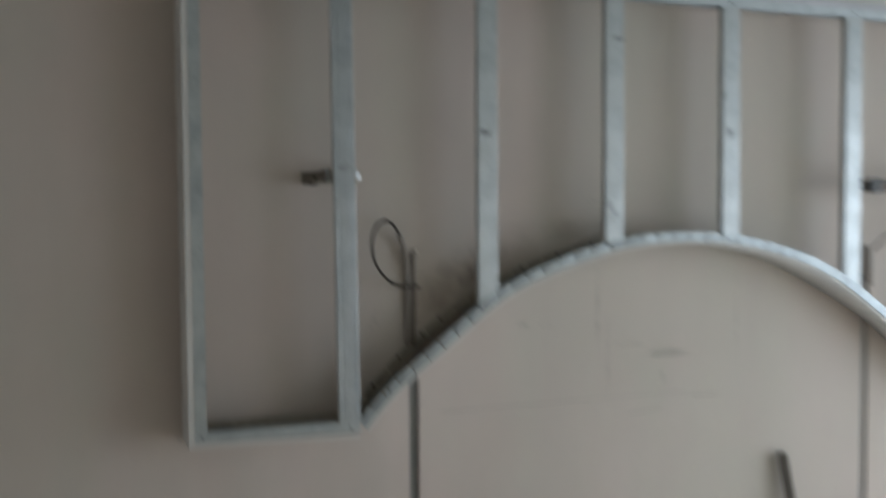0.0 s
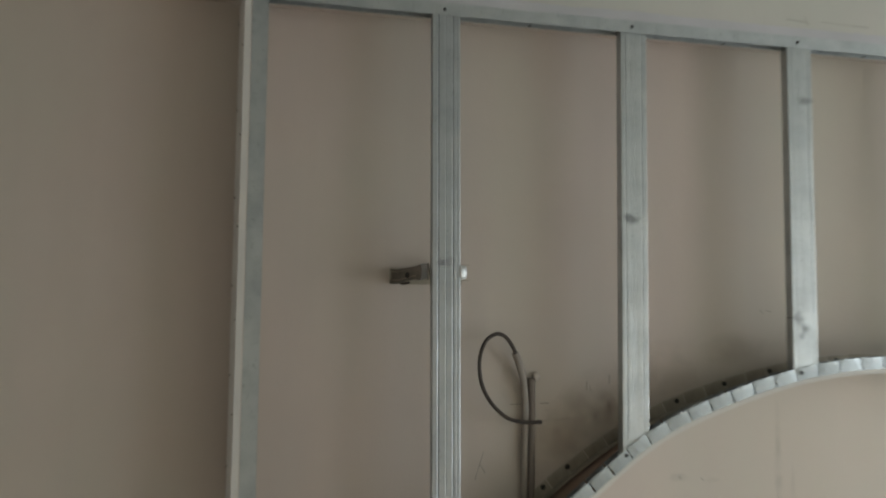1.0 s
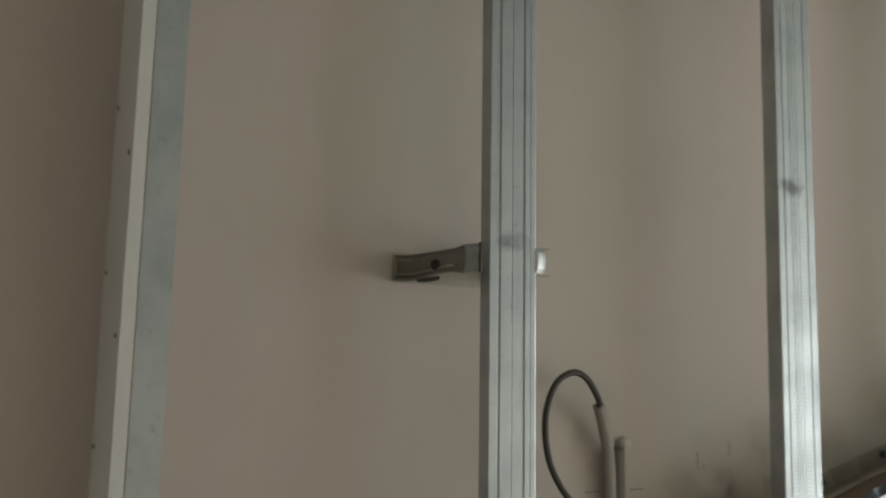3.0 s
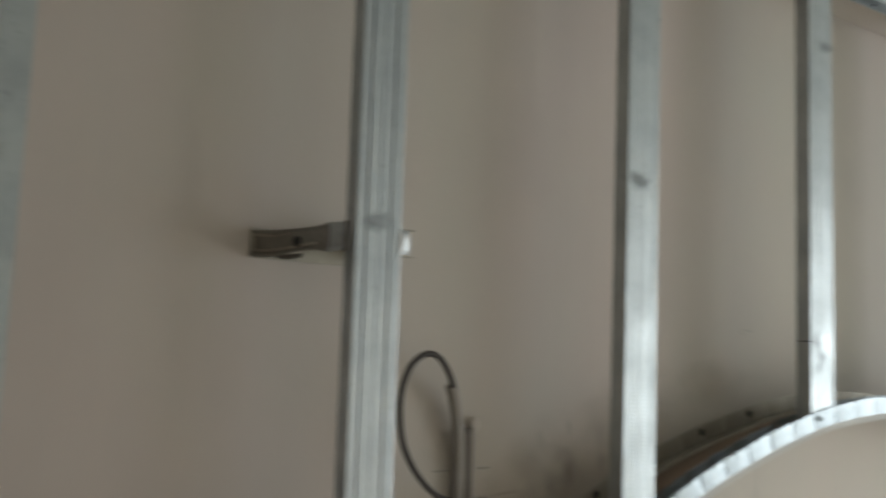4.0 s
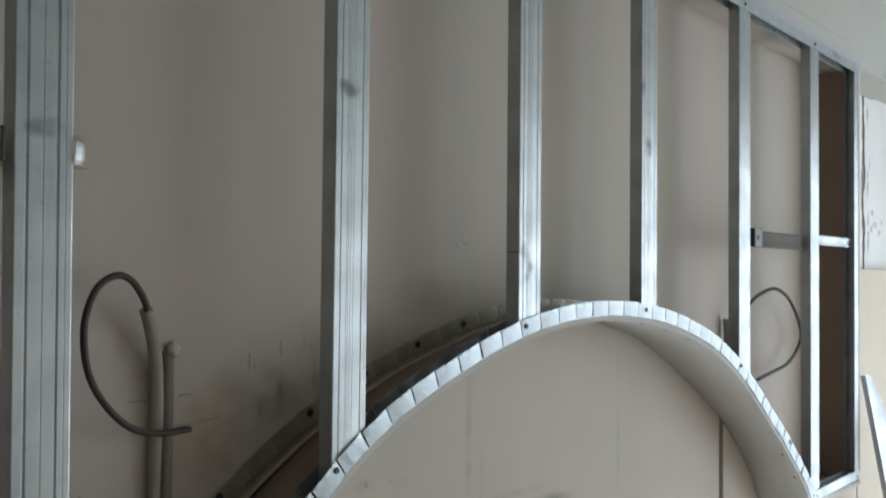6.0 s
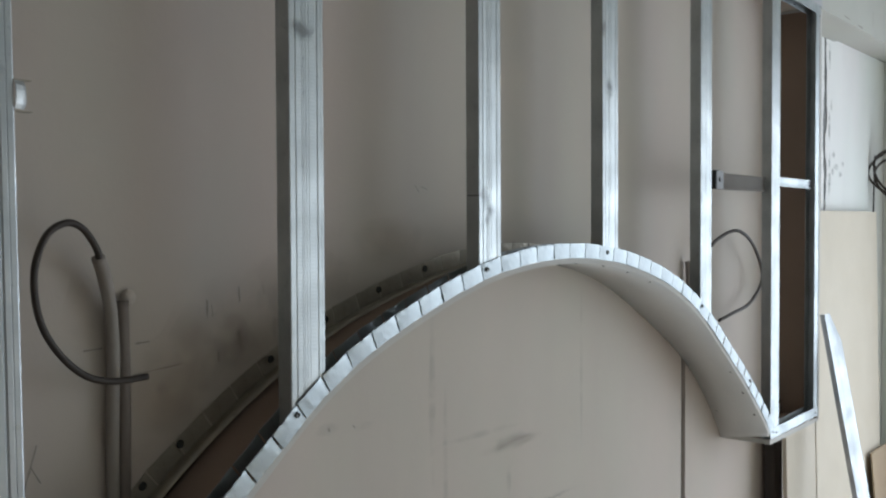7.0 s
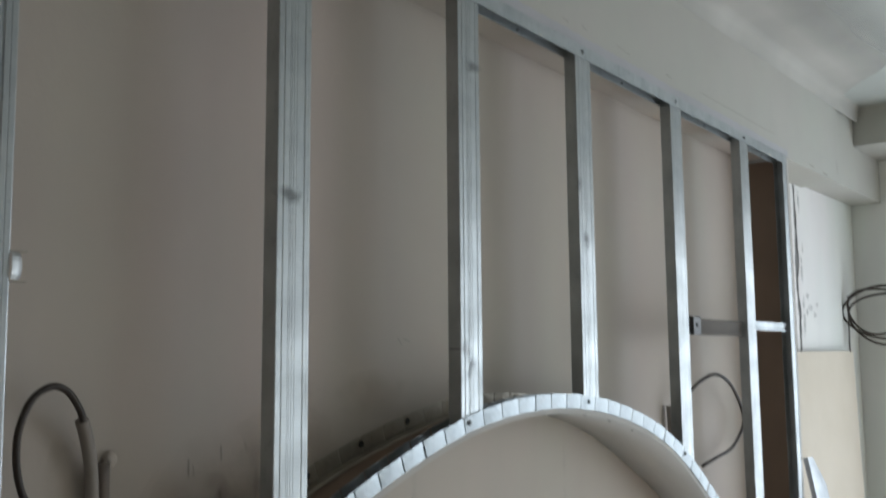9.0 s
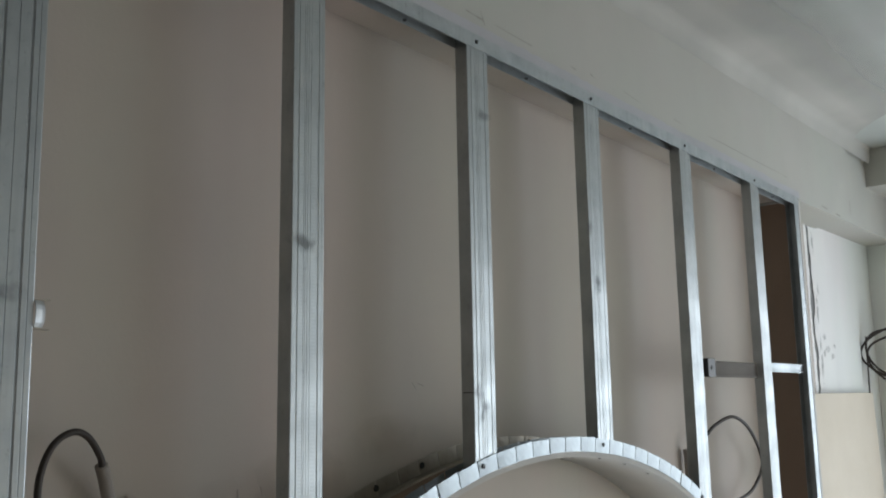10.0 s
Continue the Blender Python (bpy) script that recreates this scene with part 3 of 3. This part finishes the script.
def arch_rail(name, label, y_front, tabs, web_mat, seed, uneven=1.0, legs=(0.0, 0.0272)):
    rnd = random.Random(seed)
    segs = arch_points(0, uneven, len(SEGS) - 1)
    rail = group_of(name, (AX0, y_front, arch_z(AX0)), label, "metal rail")
    for y in (y_front + leg for leg in legs):
        for (p, d, nrm), (q, d2, n2) in zip(segs, segs[1:]):
            c, dd = (p + q) / 2, (q - p).normalized()
            nn = Vector((-dd.z, 0, dd.x))
            m = Matrix(((dd.x, 0, nn.x, c.x), (0, 1, 0, y), (dd.z, 0, nn.z, c.z), (0, 0, 0, 1)))
            m = m @ pose(0, 0, rnd.uniform(-0.0006, 0.0006), rnd.uniform(-2.0, 1.0) if y == y_front else 0, rnd.uniform(-1.0, 1.0), rnd.uniform(-1.6, 1.6))
            shared("tab", rnd.choice(tabs), m, rail)
    bm = bmesh.new()
    curved_strip(bm, 0.0264, 0.0272, y_front + 0.001, y_front + 0.0270, (0, 0, 0), uneven, uneven)
    part("web", bm, web_mat, rail)
    return rail


front_rail = arch_rail("arch_rail", "bright slit steel rail bent along the arch front", 0.0, TABS, M_RAIL, 3)
back_rail = arch_rail("arch_rail", "dull slit steel rail bent along the wall", WALL - 0.0285, BACK_TABS, M_DULL, 4, 0.0, (0.0272,))
for x, up in ((0.385, 0.014), (0.782, 0.012), (1.160, 0.012), (1.582, 0.012), (1.86, 0.013), (0.12, 0.013)):
    screw((x, -0.0016, arch_z(x) - up), (0, -1, 0), front_rail, 0.0042)
for x in (0.10, 0.175, 0.245, 0.30, 0.45, 0.555, 0.67, 0.782, 0.95, 1.1, 1.3, 1.5, 1.7, 1.9):
    screw((x, WALL - 0.0030, arch_z(x, 0.0) - 0.012), (0, -1, 0), back_rail, 0.0060)

# ---- hanger bracket on the first stud ----
hanger = group_of("hanger_bracket", (-0.03, 0.06, 1.922), "perforated steel hanger bracket between stud and wall", "bracket")


def strap(pts, z0, z1, thick=0.0012, crown=0.004, taper=None):
    """A rolled steel strap that follows pts in plan; crown: how far its edges stand up."""
    path = smooth_path([(x, y, 0) for x, y in pts], 6)
    bm = bmesh.new()
    rows = []
    for i, p in enumerate(path):
        d = (path[min(i + 1, len(path) - 1)] - path[max(i - 1, 0)]).normalized()
        nrm = Vector((d.y, -d.x, 0))
        s = i / (len(path) - 1)
        lo, hi = taper(s) if taper else (z0, z1)
        ring = []
        for off in (0, thick):
            for k in range(7):
                u = k / 6
                edge = crown * abs(2 * u - 1) ** 3
                q = p + nrm * (edge - off)
                ring.append(bm.verts.new((q.x, q.y, lo + (hi - lo) * u)))
        rows.append(ring)
    for r, s in zip(rows, rows[1:]):
        for k in range(6):
            bm.faces.new((r[k], s[k], s[k + 1], r[k + 1]))
            bm.faces.new((r[7 + k], r[8 + k], s[8 + k], s[7 + k]))
        bm.faces.new((r[0], r[7], s[7], s[0]))
        bm.faces.new((r[6], s[6], s[13], r[13]))
    for r in (rows[0], rows[-1]):
        for k in range(6):
            bm.faces.new((r[k], r[k + 1], r[8 + k], r[7 + k]))
    return bm


part("leg", strap(((-0.094, WALL - 0.002), (-0.083, 0.105), (-0.070, 0.070), (-0.052, 0.045), (-0.0425, 0.0295)), 0, 0, taper=lambda s: (1.907 + 0.002 * s - 0.003 * math.sin(s * 6.3), 1.938 + 0.004 * s - 0.004 * math.sin(s * 3.1))), M_TARNISH, hanger, smooth=True)
for off in (0.006, 0.024):
    part("rib", strap(((-0.0945, WALL - 0.006), (-0.0838, 0.104), (-0.0709, 0.069), (-0.0529, 0.044)), 0, 0, 0.0012, 0.0012, lambda s, o=off: (1.907 + o + 0.003 * s - 0.003 * math.sin(s * 4.0), 1.910 + o + 0.003 * s - 0.003 * math.sin(s * 4.0))), M_DULL, hanger, smooth=True)
# same strap in a paler steel: its reflection near the stud, painted in
part("leg", strap(((-0.0428, 0.0300), (-0.038, 0.0215), (-0.0325, 0.012)), 0, 0, taper=lambda s: (1.9095 + 0.002 * s, 1.9425)), M_AGED, hanger, "strap end with its reflection put into a paler steel", smooth=True)
part("barb", strap(((-0.080, 0.094), (-0.072, 0.074), (-0.064, 0.058)), 0, 0, 0.001, 0.001, lambda s: (1.9035 - 0.002 * math.sin(3.14 * s), 1.9065 + 0.0015 * s)), M_IRON, hanger)
part("leg", strap(((0.060, WALL - 0.002), (0.054, 0.11), (0.046, 0.075), (0.038, 0.040)), 1.910, 1.940), M_DULL, hanger, smooth=True)
part("tab", strap(((0.0345, -0.0010), (0.0395, 0.0003), (0.0440, 0.0028), (0.0480, 0.0062)), 1.912, 1.940, 0.0008, -0.003), M_ZINC, hanger, "shiny bent tab of the bracket")
for z in (1.9095, 1.9405):
    part("prong", box_bm(0.0340, 0.004, z, 0.0520, 0.012, z + 0.0012), M_DULL, hanger)
part("collar", box_bm(-0.0335, 0.006, 1.910, -0.0310, 0.014, 1.944, bevel=0.0006), M_IRON, hanger)
part("base", box_bm(-0.098, WALL - 0.004, 1.905, 0.060, WALL - 0.0022, 1.941), M_DULL, hanger)
screw((-0.0685, 0.0630, 1.9215), (-0.85, -0.5, 0), hanger, 0.0065)

# ---- cross strut between the studs of the far bay ----
strut = group_of("cross_strut", (1.99, 0.012, 1.90), "short galvanised cross strut joining three studs", "metal strut")
# the bracket's shade behind the stud is put into its dark colour
part("bracket", strap(((1.622, 0.030), (1.70, 0.026), (1.82, 0.022), (2.002, 0.020)), 0, 0, taper=lambda s: (1.884 - 0.008 * min(1, s * 3), 1.917 - 0.002 * s)), M_IRON, strut, smooth=True)
part("bar", strap(((2.064, 0.010), (2.15, 0.010), (2.25, 0.012), (2.339, 0.014)), 1.893, 1.918), M_RAIL, strut, smooth=True)
part("clip", box_bm(1.680, 0.010, 1.876, 1.722, 0.0235, 1.921, bevel=0.003), M_SCREW, strut)
screw((1.700, 0.0095, 1.899), (0, -1, 0), strut, 0.006)
screw((2.325, 0.011, 1.899), (0, -1, 0), strut, 0.005)

# ---- conduits and cables ----
pipes = ((((0.174, 0.104, 1.760), (0.184, 0.110, 1.738), (0.196, 0.118, 1.700), (0.202, 0.123, 1.64), (0.201, 0.125, 1.56), (0.200, 0.125, 1.44)), 0.0080, "grey plastic conduit bending out of the wall"),
         (((0.216, 0.126, 1.705), (0.217, 0.126, 1.62), (0.217, 0.127, 1.54), (0.216, 0.128, 1.44)), 0.0084, "grey plastic conduit cut off against the wall"))
for (pts_, r, lab), pm in zip(pipes, (M_PIPE, M_PIPE_OLD)):
    thing("conduit", tube(smooth_path(pts_, 6), r, 12), pm, lab, "conduit", smooth=True)
lump = bmesh.new()
bmesh.ops.create_icosphere(lump, subdivisions=3, radius=1.0)
for v in lump.verts:
    k = 1 + 0.25 * noise.noise(v.co * 2.3)
    v.co = Vector((0.228 + 0.009 * v.co.x * k, 0.131 + 0.006 * v.co.y * k, 1.708 + 0.010 * v.co.z * k))
thing("mortar_dab", lump, M_WALL, "dab of plaster at the end of the conduit", "plaster", smooth=True)
thing("cable", tube(smooth_path(((0.176, 0.104, 1.752), (0.169, 0.098, 1.770), (0.151, 0.096, 1.794), (0.130, 0.095, 1.800), (0.107, 0.095, 1.784), (0.094, 0.095, 1.744), (0.099, 0.095, 1.694), (0.120, 0.095, 1.654),
                                 (0.152, 0.095, 1.624), (0.188, 0.095, 1.613), (0.231, 0.095, 1.613)), 8), 0.0042, 10), M_CABLE, "black cable looping out of the conduit", "cable", smooth=True)
thing("conduit", tube(smooth_path(((1.768, 0.118, 1.575), (1.768, 0.118, 1.66), (1.766, 0.119, 1.700)), 6), 0.0105, 12), M_PIPE, "short grey conduit end above the arch", "conduit", smooth=True)
thing("cable", tube(smooth_path(((1.768, 0.105, 1.690), (1.80, 0.085, 1.728), (1.856, 0.080, 1.757), (1.965, 0.080, 1.775), (2.075, 0.085, 1.745), (2.160, 0.09, 1.676), (2.178, 0.095, 1.625), (2.100, 0.098, 1.571), (1.990, 0.100, 1.552),
                                 (1.905, 0.100, 1.540)), 8), 0.0045, 10), M_CABLE, "black cable looping behind the studs", "cable", smooth=True)

# ---- the far stretch: boards, coil, leaning profiles ----


def leaning(name, label, category, x0, x1, top, y_top, y_foot, thick, mats, bevel=0.001, skew=0.0):
    """A flat sheet that stands on the floor and leans on the wall."""
    bm = bmesh.new()
    v = add_box(bm, x0, 0, 0, x1, thick, top)
    for q in v:
        q.co.y += y_foot + (y_top - y_foot) * q.co.z / top
        q.co.x += skew * q.co.z / top
    bmesh.ops.bevel(bm, geom=bm.edges[:], offset=bevel, segments=1, affect='EDGES')
    return thing(name, bm, mats, label, category)


leaning("board_sheet", "cream plasterboard sheet leaning on the wall", "plasterboard", 2.62, 3.33, 1.834, 0.100, 0.060, 0.0125, M_SHEET)
leaning("board_sheet", "narrow cream plasterboard offcut standing under the box", "plasterboard", 2.255, 2.50, 1.195, 0.050, 0.020, 0.0125, M_SHEET)
# no real batten: a dark strip added where the gap behind the offcut is shaded
leaning("batten", "added dark strip for the shaded gap behind the board offcut", "batten", 2.285, 2.345, 1.19, 0.095, 0.080, 0.03, M_GAP_SHADE)
leaning("cardboard_sheet", "brown cardboard sheet leaning in the corner", "cardboard", 3.15, 3.50, 0.95, 0.060, -0.02, 0.006, M_CARD)

coil = group_of("cable_coil", (3.40, 0.08, 1.99), "coil of black cable hanging from the wall", "cable")
for k, (dx, dz, rx, rz) in enumerate(((0.0, 0.0, 0.125, 0.100), (0.014, -0.018, 0.122, 0.098), (-0.004, 0.012, 0.112, 0.088))):
    ring = [Vector((3.405 + 0.42 * (rx * math.cos(a) + dx), 0.025 - 0.90 * (rx * math.cos(a) + dx) - 0.006 * k, 1.985 + dz + rz * math.sin(a) + 0.012 * math.sin(2 * a + k))) for a in (2 * math.pi * i / 40 for i in range(41))]
    part("loop", tube(ring, 0.0045, 8), M_CABLE, coil, smooth=True)
part("lead", tube(smooth_path(((3.352, 0.113, 2.05), (3.352, 0.115, 1.95), (3.353, 0.118, 1.800)), 6), 0.003, 8), M_CABLE, coil, smooth=True)

U = sheet_profile([(-0.0135, 0.027), (-0.0135, 0.0), (0.0135, 0.0), (0.0135, 0.027)], 0.0008)
# a plasterer's straightedge: a flat bar of trapezoid section with one corner of its upper end cut off
bm = bmesh.new()
section = [(0.022, 0.0, 0.0), (-0.006, 0.0, 0.0), (-0.046, 0.0, -0.085), (-0.050, -0.004, -0.088), (-0.046, -0.008, -0.085), (-0.006, -0.018, 0.0), (0.018, -0.018, 0.0), (0.022, -0.014, 0.0)]
a = [bm.verts.new(q) for q in section]
b = [bm.verts.new((px, py, -1.535)) for px, py, pz in section]
for i in range(len(section)):
    bm.faces.new((a[i], a[(i + 1) % len(section)], b[(i + 1) % len(section)], b[i]))
bm.faces.new(a)
bm.faces.new(b)
straightedge = thing("straightedge", bm, M_ALU, "pale aluminium straightedge leaning beside the frame", "straightedge")
straightedge.matrix_world = look((2.432, -0.010, 1.522), (2.425, -0.29, 0.0), -10)

bm = bmesh.new()
a = [bm.verts.new((px, -py, 0)) for px, py in U]
b = [bm.verts.new((px, -py, -1.06)) for px, py in U]
for i in range(len(U)):
    bm.faces.new((a[i], a[(i + 1) % len(U)], b[(i + 1) % len(U)], b[i]))
short_profile = thing("steel_profile", bm, M_IRON, "short dark steel profile leaning against the wall", "metal profile")
short_profile.matrix_world = look((1.452, 0.108, 1.035), (1.62, 0.03, 0.0))


# ---- marks on the walls ----
def stroke(points, w, parent, y, mat=None, seed=0):
    """A thin dark line on the wall: graphite, chips, and shade painted at the beam's edge."""
    rnd = random.Random(seed)
    bm = bmesh.new()
    n = 6
    path = []
    for (x0, z0), (x1, z1) in zip(points, points[1:]):
        for i in range(n):
            path.append((x0 + (x1 - x0) * i / n, z0 + (z1 - z0) * i / n))
    path.append(points[-1])
    up, dn = [], []
    for i, (x, z) in enumerate(path):
        ax, az = path[max(i - 1, 0)]
        bx, bz = path[min(i + 1, len(path) - 1)]
        ln = math.hypot(bx - ax, bz - az) or 1
        ww = w * rnd.uniform(0.3, 1.0) / 2
        nx, nz = -(bz - az) / ln * ww, (bx - ax) / ln * ww
        up.append(bm.verts.new((x + nx, y, z + nz)))
        dn.append(bm.verts.new((x - nx, y, z - nz)))
    for i in range(len(path) - 1):
        bm.faces.new((up[i], up[i + 1], dn[i + 1], dn[i]))
    return part("mark_line", bm, mat or M_MARK, parent)


marks = group_of("wall_marks", (0.6, WALL, 1.5), "thin pencil lines and scuffs on the plaster", "marks", kind="structure")
YM = WALL - 0.0006
for i, (line, w) in enumerate((
        (((0.170, 1.647), (0.194, 1.648)), 0.0018), (((0.238, 1.649), (0.258, 1.650)), 0.0022), (((0.236, 1.610), (0.305, 1.616)), 0.0016),
        (((0.345, 1.697), (0.345, 1.672)), 0.003), (((0.352, 1.690), (0.354, 1.674)), 0.002), (((0.397, 1.712), (0.398, 1.690)), 0.002), (((0.438, 1.712), (0.441, 1.698)), 0.002),
        (((0.362, 1.628), (0.363, 1.612)), 0.003), (((0.396, 1.650), (0.400, 1.628)), 0.003), (((0.112, 1.545), (0.094, 1.487)), 0.0018), (((0.105, 1.520), (0.116, 1.500)), 0.0015),
        (((0.560, 1.486), (0.564, 1.480)), 0.0025), (((0.612, 1.482), (0.617, 1.476)), 0.0025), (((0.985, 1.370), (1.035, 1.379), (1.095, 1.381)), 0.0022), 
        (((1.12, 1.238), (1.20, 1.236)), 0.002), (((-0.448, 1.211), (-0.434, 1.210)), 0.004), (((0.30, 1.236), (0.62, 1.243), (1.10, 1.252)), 0.002),
        (((0.90, 1.19), (1.02, 1.205)), 0.002), (((0.760, 1.862), (0.770, 1.850)), 0.002), (((0.775, 1.860), (0.790, 1.856)), 0.0018))):
    stroke(line, 1.5 * w, marks, YM, seed=i)
beam_marks = group_of("beam_marks", (1.2, 0.004, 2.5), "thin pencil ticks, chips and painted edge shade along the beam", "marks", kind="structure")
# the last two strokes paint chips and the shadow line at the beam's lower edge
for i, (line, w) in enumerate((
        (((0.765, 2.504), (0.815, 2.500)), 0.002), (((0.808, 2.515), (0.818, 2.492)), 0.002), (((0.850, 2.503), (0.965, 2.497)), 0.0016), (((1.100, 2.495), (1.122, 2.492)), 0.002),
        (((1.175, 2.499), (1.195, 2.494)), 0.002), (((1.320, 2.496), (1.385, 2.489)), 0.002), (((1.560, 2.489), (1.590, 2.485)), 0.002), (((1.75, 2.488), (2.3, 2.478)), 0.0016), (((2.905, 2.500), (2.908, 2.450)), 0.004), (((2.60, 2.437), (2.66, 2.434)), 0.004), (((2.74, 2.431), (2.79, 2.428)), 0.005))):
    stroke(line, 1.4 * w, beam_marks, 0.0022, seed=40 + i)
bm_marks = group_of("plaster_chips", (2.95, WALL, 1.95), "dark chipped spots in the white filler", "marks", kind="structure")
for i, (x, z, w, h) in enumerate(((2.93, 2.03, 0.035, 0.03), (2.955, 1.99, 0.06, 0.028), (3.00, 1.965, 0.05, 0.025), (2.92, 1.975, 0.03, 0.03), (3.03, 2.00, 0.03, 0.02), (2.905, 2.20, 0.02, 0.05), (2.885, 2.36, 0.022, 0.10), (2.884, 2.10, 0.020, 0.13), (2.886, 1.95, 0.026, 0.16))):
    blot("chip", x, z, w, h, bm_marks, M_CHIP, 60 + i, y=WALL - 0.0006 if x > 2.868 else WALL + 0.011, ragged=0.5)
dirt = group_of("wall_dirt", (0.4, WALL, 1.6), "brown smears and scuffs on the plaster by the arch", "marks", kind="structure")
for i, (x, z, w, h) in enumerate(((0.42, 1.66, 0.26, 0.16), (0.33, 1.60, 0.22, 0.18), (0.52, 1.71, 0.20, 0.10), (0.26, 1.55, 0.20, 0.22), (0.172, 1.69, 0.06, 0.13), (0.68, 1.77, 0.34, 0.08), (1.03, 1.375, 0.20, 0.03))):
    blot("stain", x, z, w, h, dirt, M_DIRT, 80 + i, y=WALL - 0.0010 - 0.00004 * i, ragged=0.25)
for i, (x, z, w, h) in enumerate(((0.800, 1.50, 0.022, 0.34), (0.835, 1.38, 0.016, 0.26), (0.56, 1.483, 0.05, 0.022), (0.64, 1.476, 0.06, 0.018), (1.035, 1.378, 0.16, 0.030), (0.93, 1.41, 0.22, 0.016), (1.28, 1.50, 0.016, 0.36),
                                  (1.02, 1.32, 0.020, 0.10), (1.15, 1.24, 0.20, 0.016), (0.46, 1.69, 0.03, 0.05), (0.40, 1.64, 0.03, 0.05), (0.46, 1.65, 0.018, 0.05), (0.365, 1.62, 0.03, 0.05))):
    blot("scuff", x, z, w, h, dirt, M_SCUFF, 120 + i, y=WALL - 0.0016 - 0.00004 * i, ragged=0.35)
bm = bmesh.new()
rows = []
for i in range(161):
    x = 0.2 + 2.995 * i / 160
    reach = 0.36 + 0.08 * noise.noise(Vector((x * 2.3, 2.0, 0.0))) + 0.05 * noise.noise(Vector((x * 6.0, 5.0, 0.0))) + 0.012 * noise.noise(Vector((x * 19.0, 8.0, 0.0)))
    reach = max(reach * min(1.0, max(0.0, (3.0 - x) / 0.5)), 0.012)
    k = min(reach, 0.05)
    rows.append([bm.verts.new((x, y, z)) for y, z in ((0.0022, CEIL - 0.06), (-0.004, CEIL - 0.03), (-0.3 * k, CEIL - 0.012), (-0.7 * k, CEIL - 0.004), (-reach, CEIL - 0.0008))])
for r, q in zip(rows, rows[1:]):
    for k in range(4):
        bm.faces.new((r[k], r[k + 1], q[k + 1], q[k])).smooth = True
thing("ceiling_filler", bm, M_FILLER, "ragged smear of filler along the ceiling edge", "plaster", kind="structure")
bm = bmesh.new()
lo, hi = [], []
for i in range(141):
    x = -0.39 + 2.78 * i / 140
    top = rail_top(x) + 0.020 + 0.004 * noise.noise(Vector((x * 6.0, 1.0, 0.0))) + 0.003 * noise.noise(Vector((x * 40.0, 3.0, 0.0)))
    lo.append([bm.verts.new((x, y, rail_top(x) - 0.0005)) for y in (0.0004, 0.0029)])
    hi.append([bm.verts.new((x, y, top)) for y in (0.0012, 0.0029)])
for i in range(140):
    bm.faces.new((lo[i][0], lo[i + 1][0], hi[i + 1][0], hi[i][0]))
    bm.faces.new((hi[i][0], hi[i + 1][0], hi[i + 1][1], hi[i][1]))
    bm.faces.new((lo[i][1], lo[i + 1][1], lo[i + 1][0], lo[i][0]))
thing("sealing_tape", bm, M_TAPE, "grey sealing tape squeezed out along the top rail", "tape")
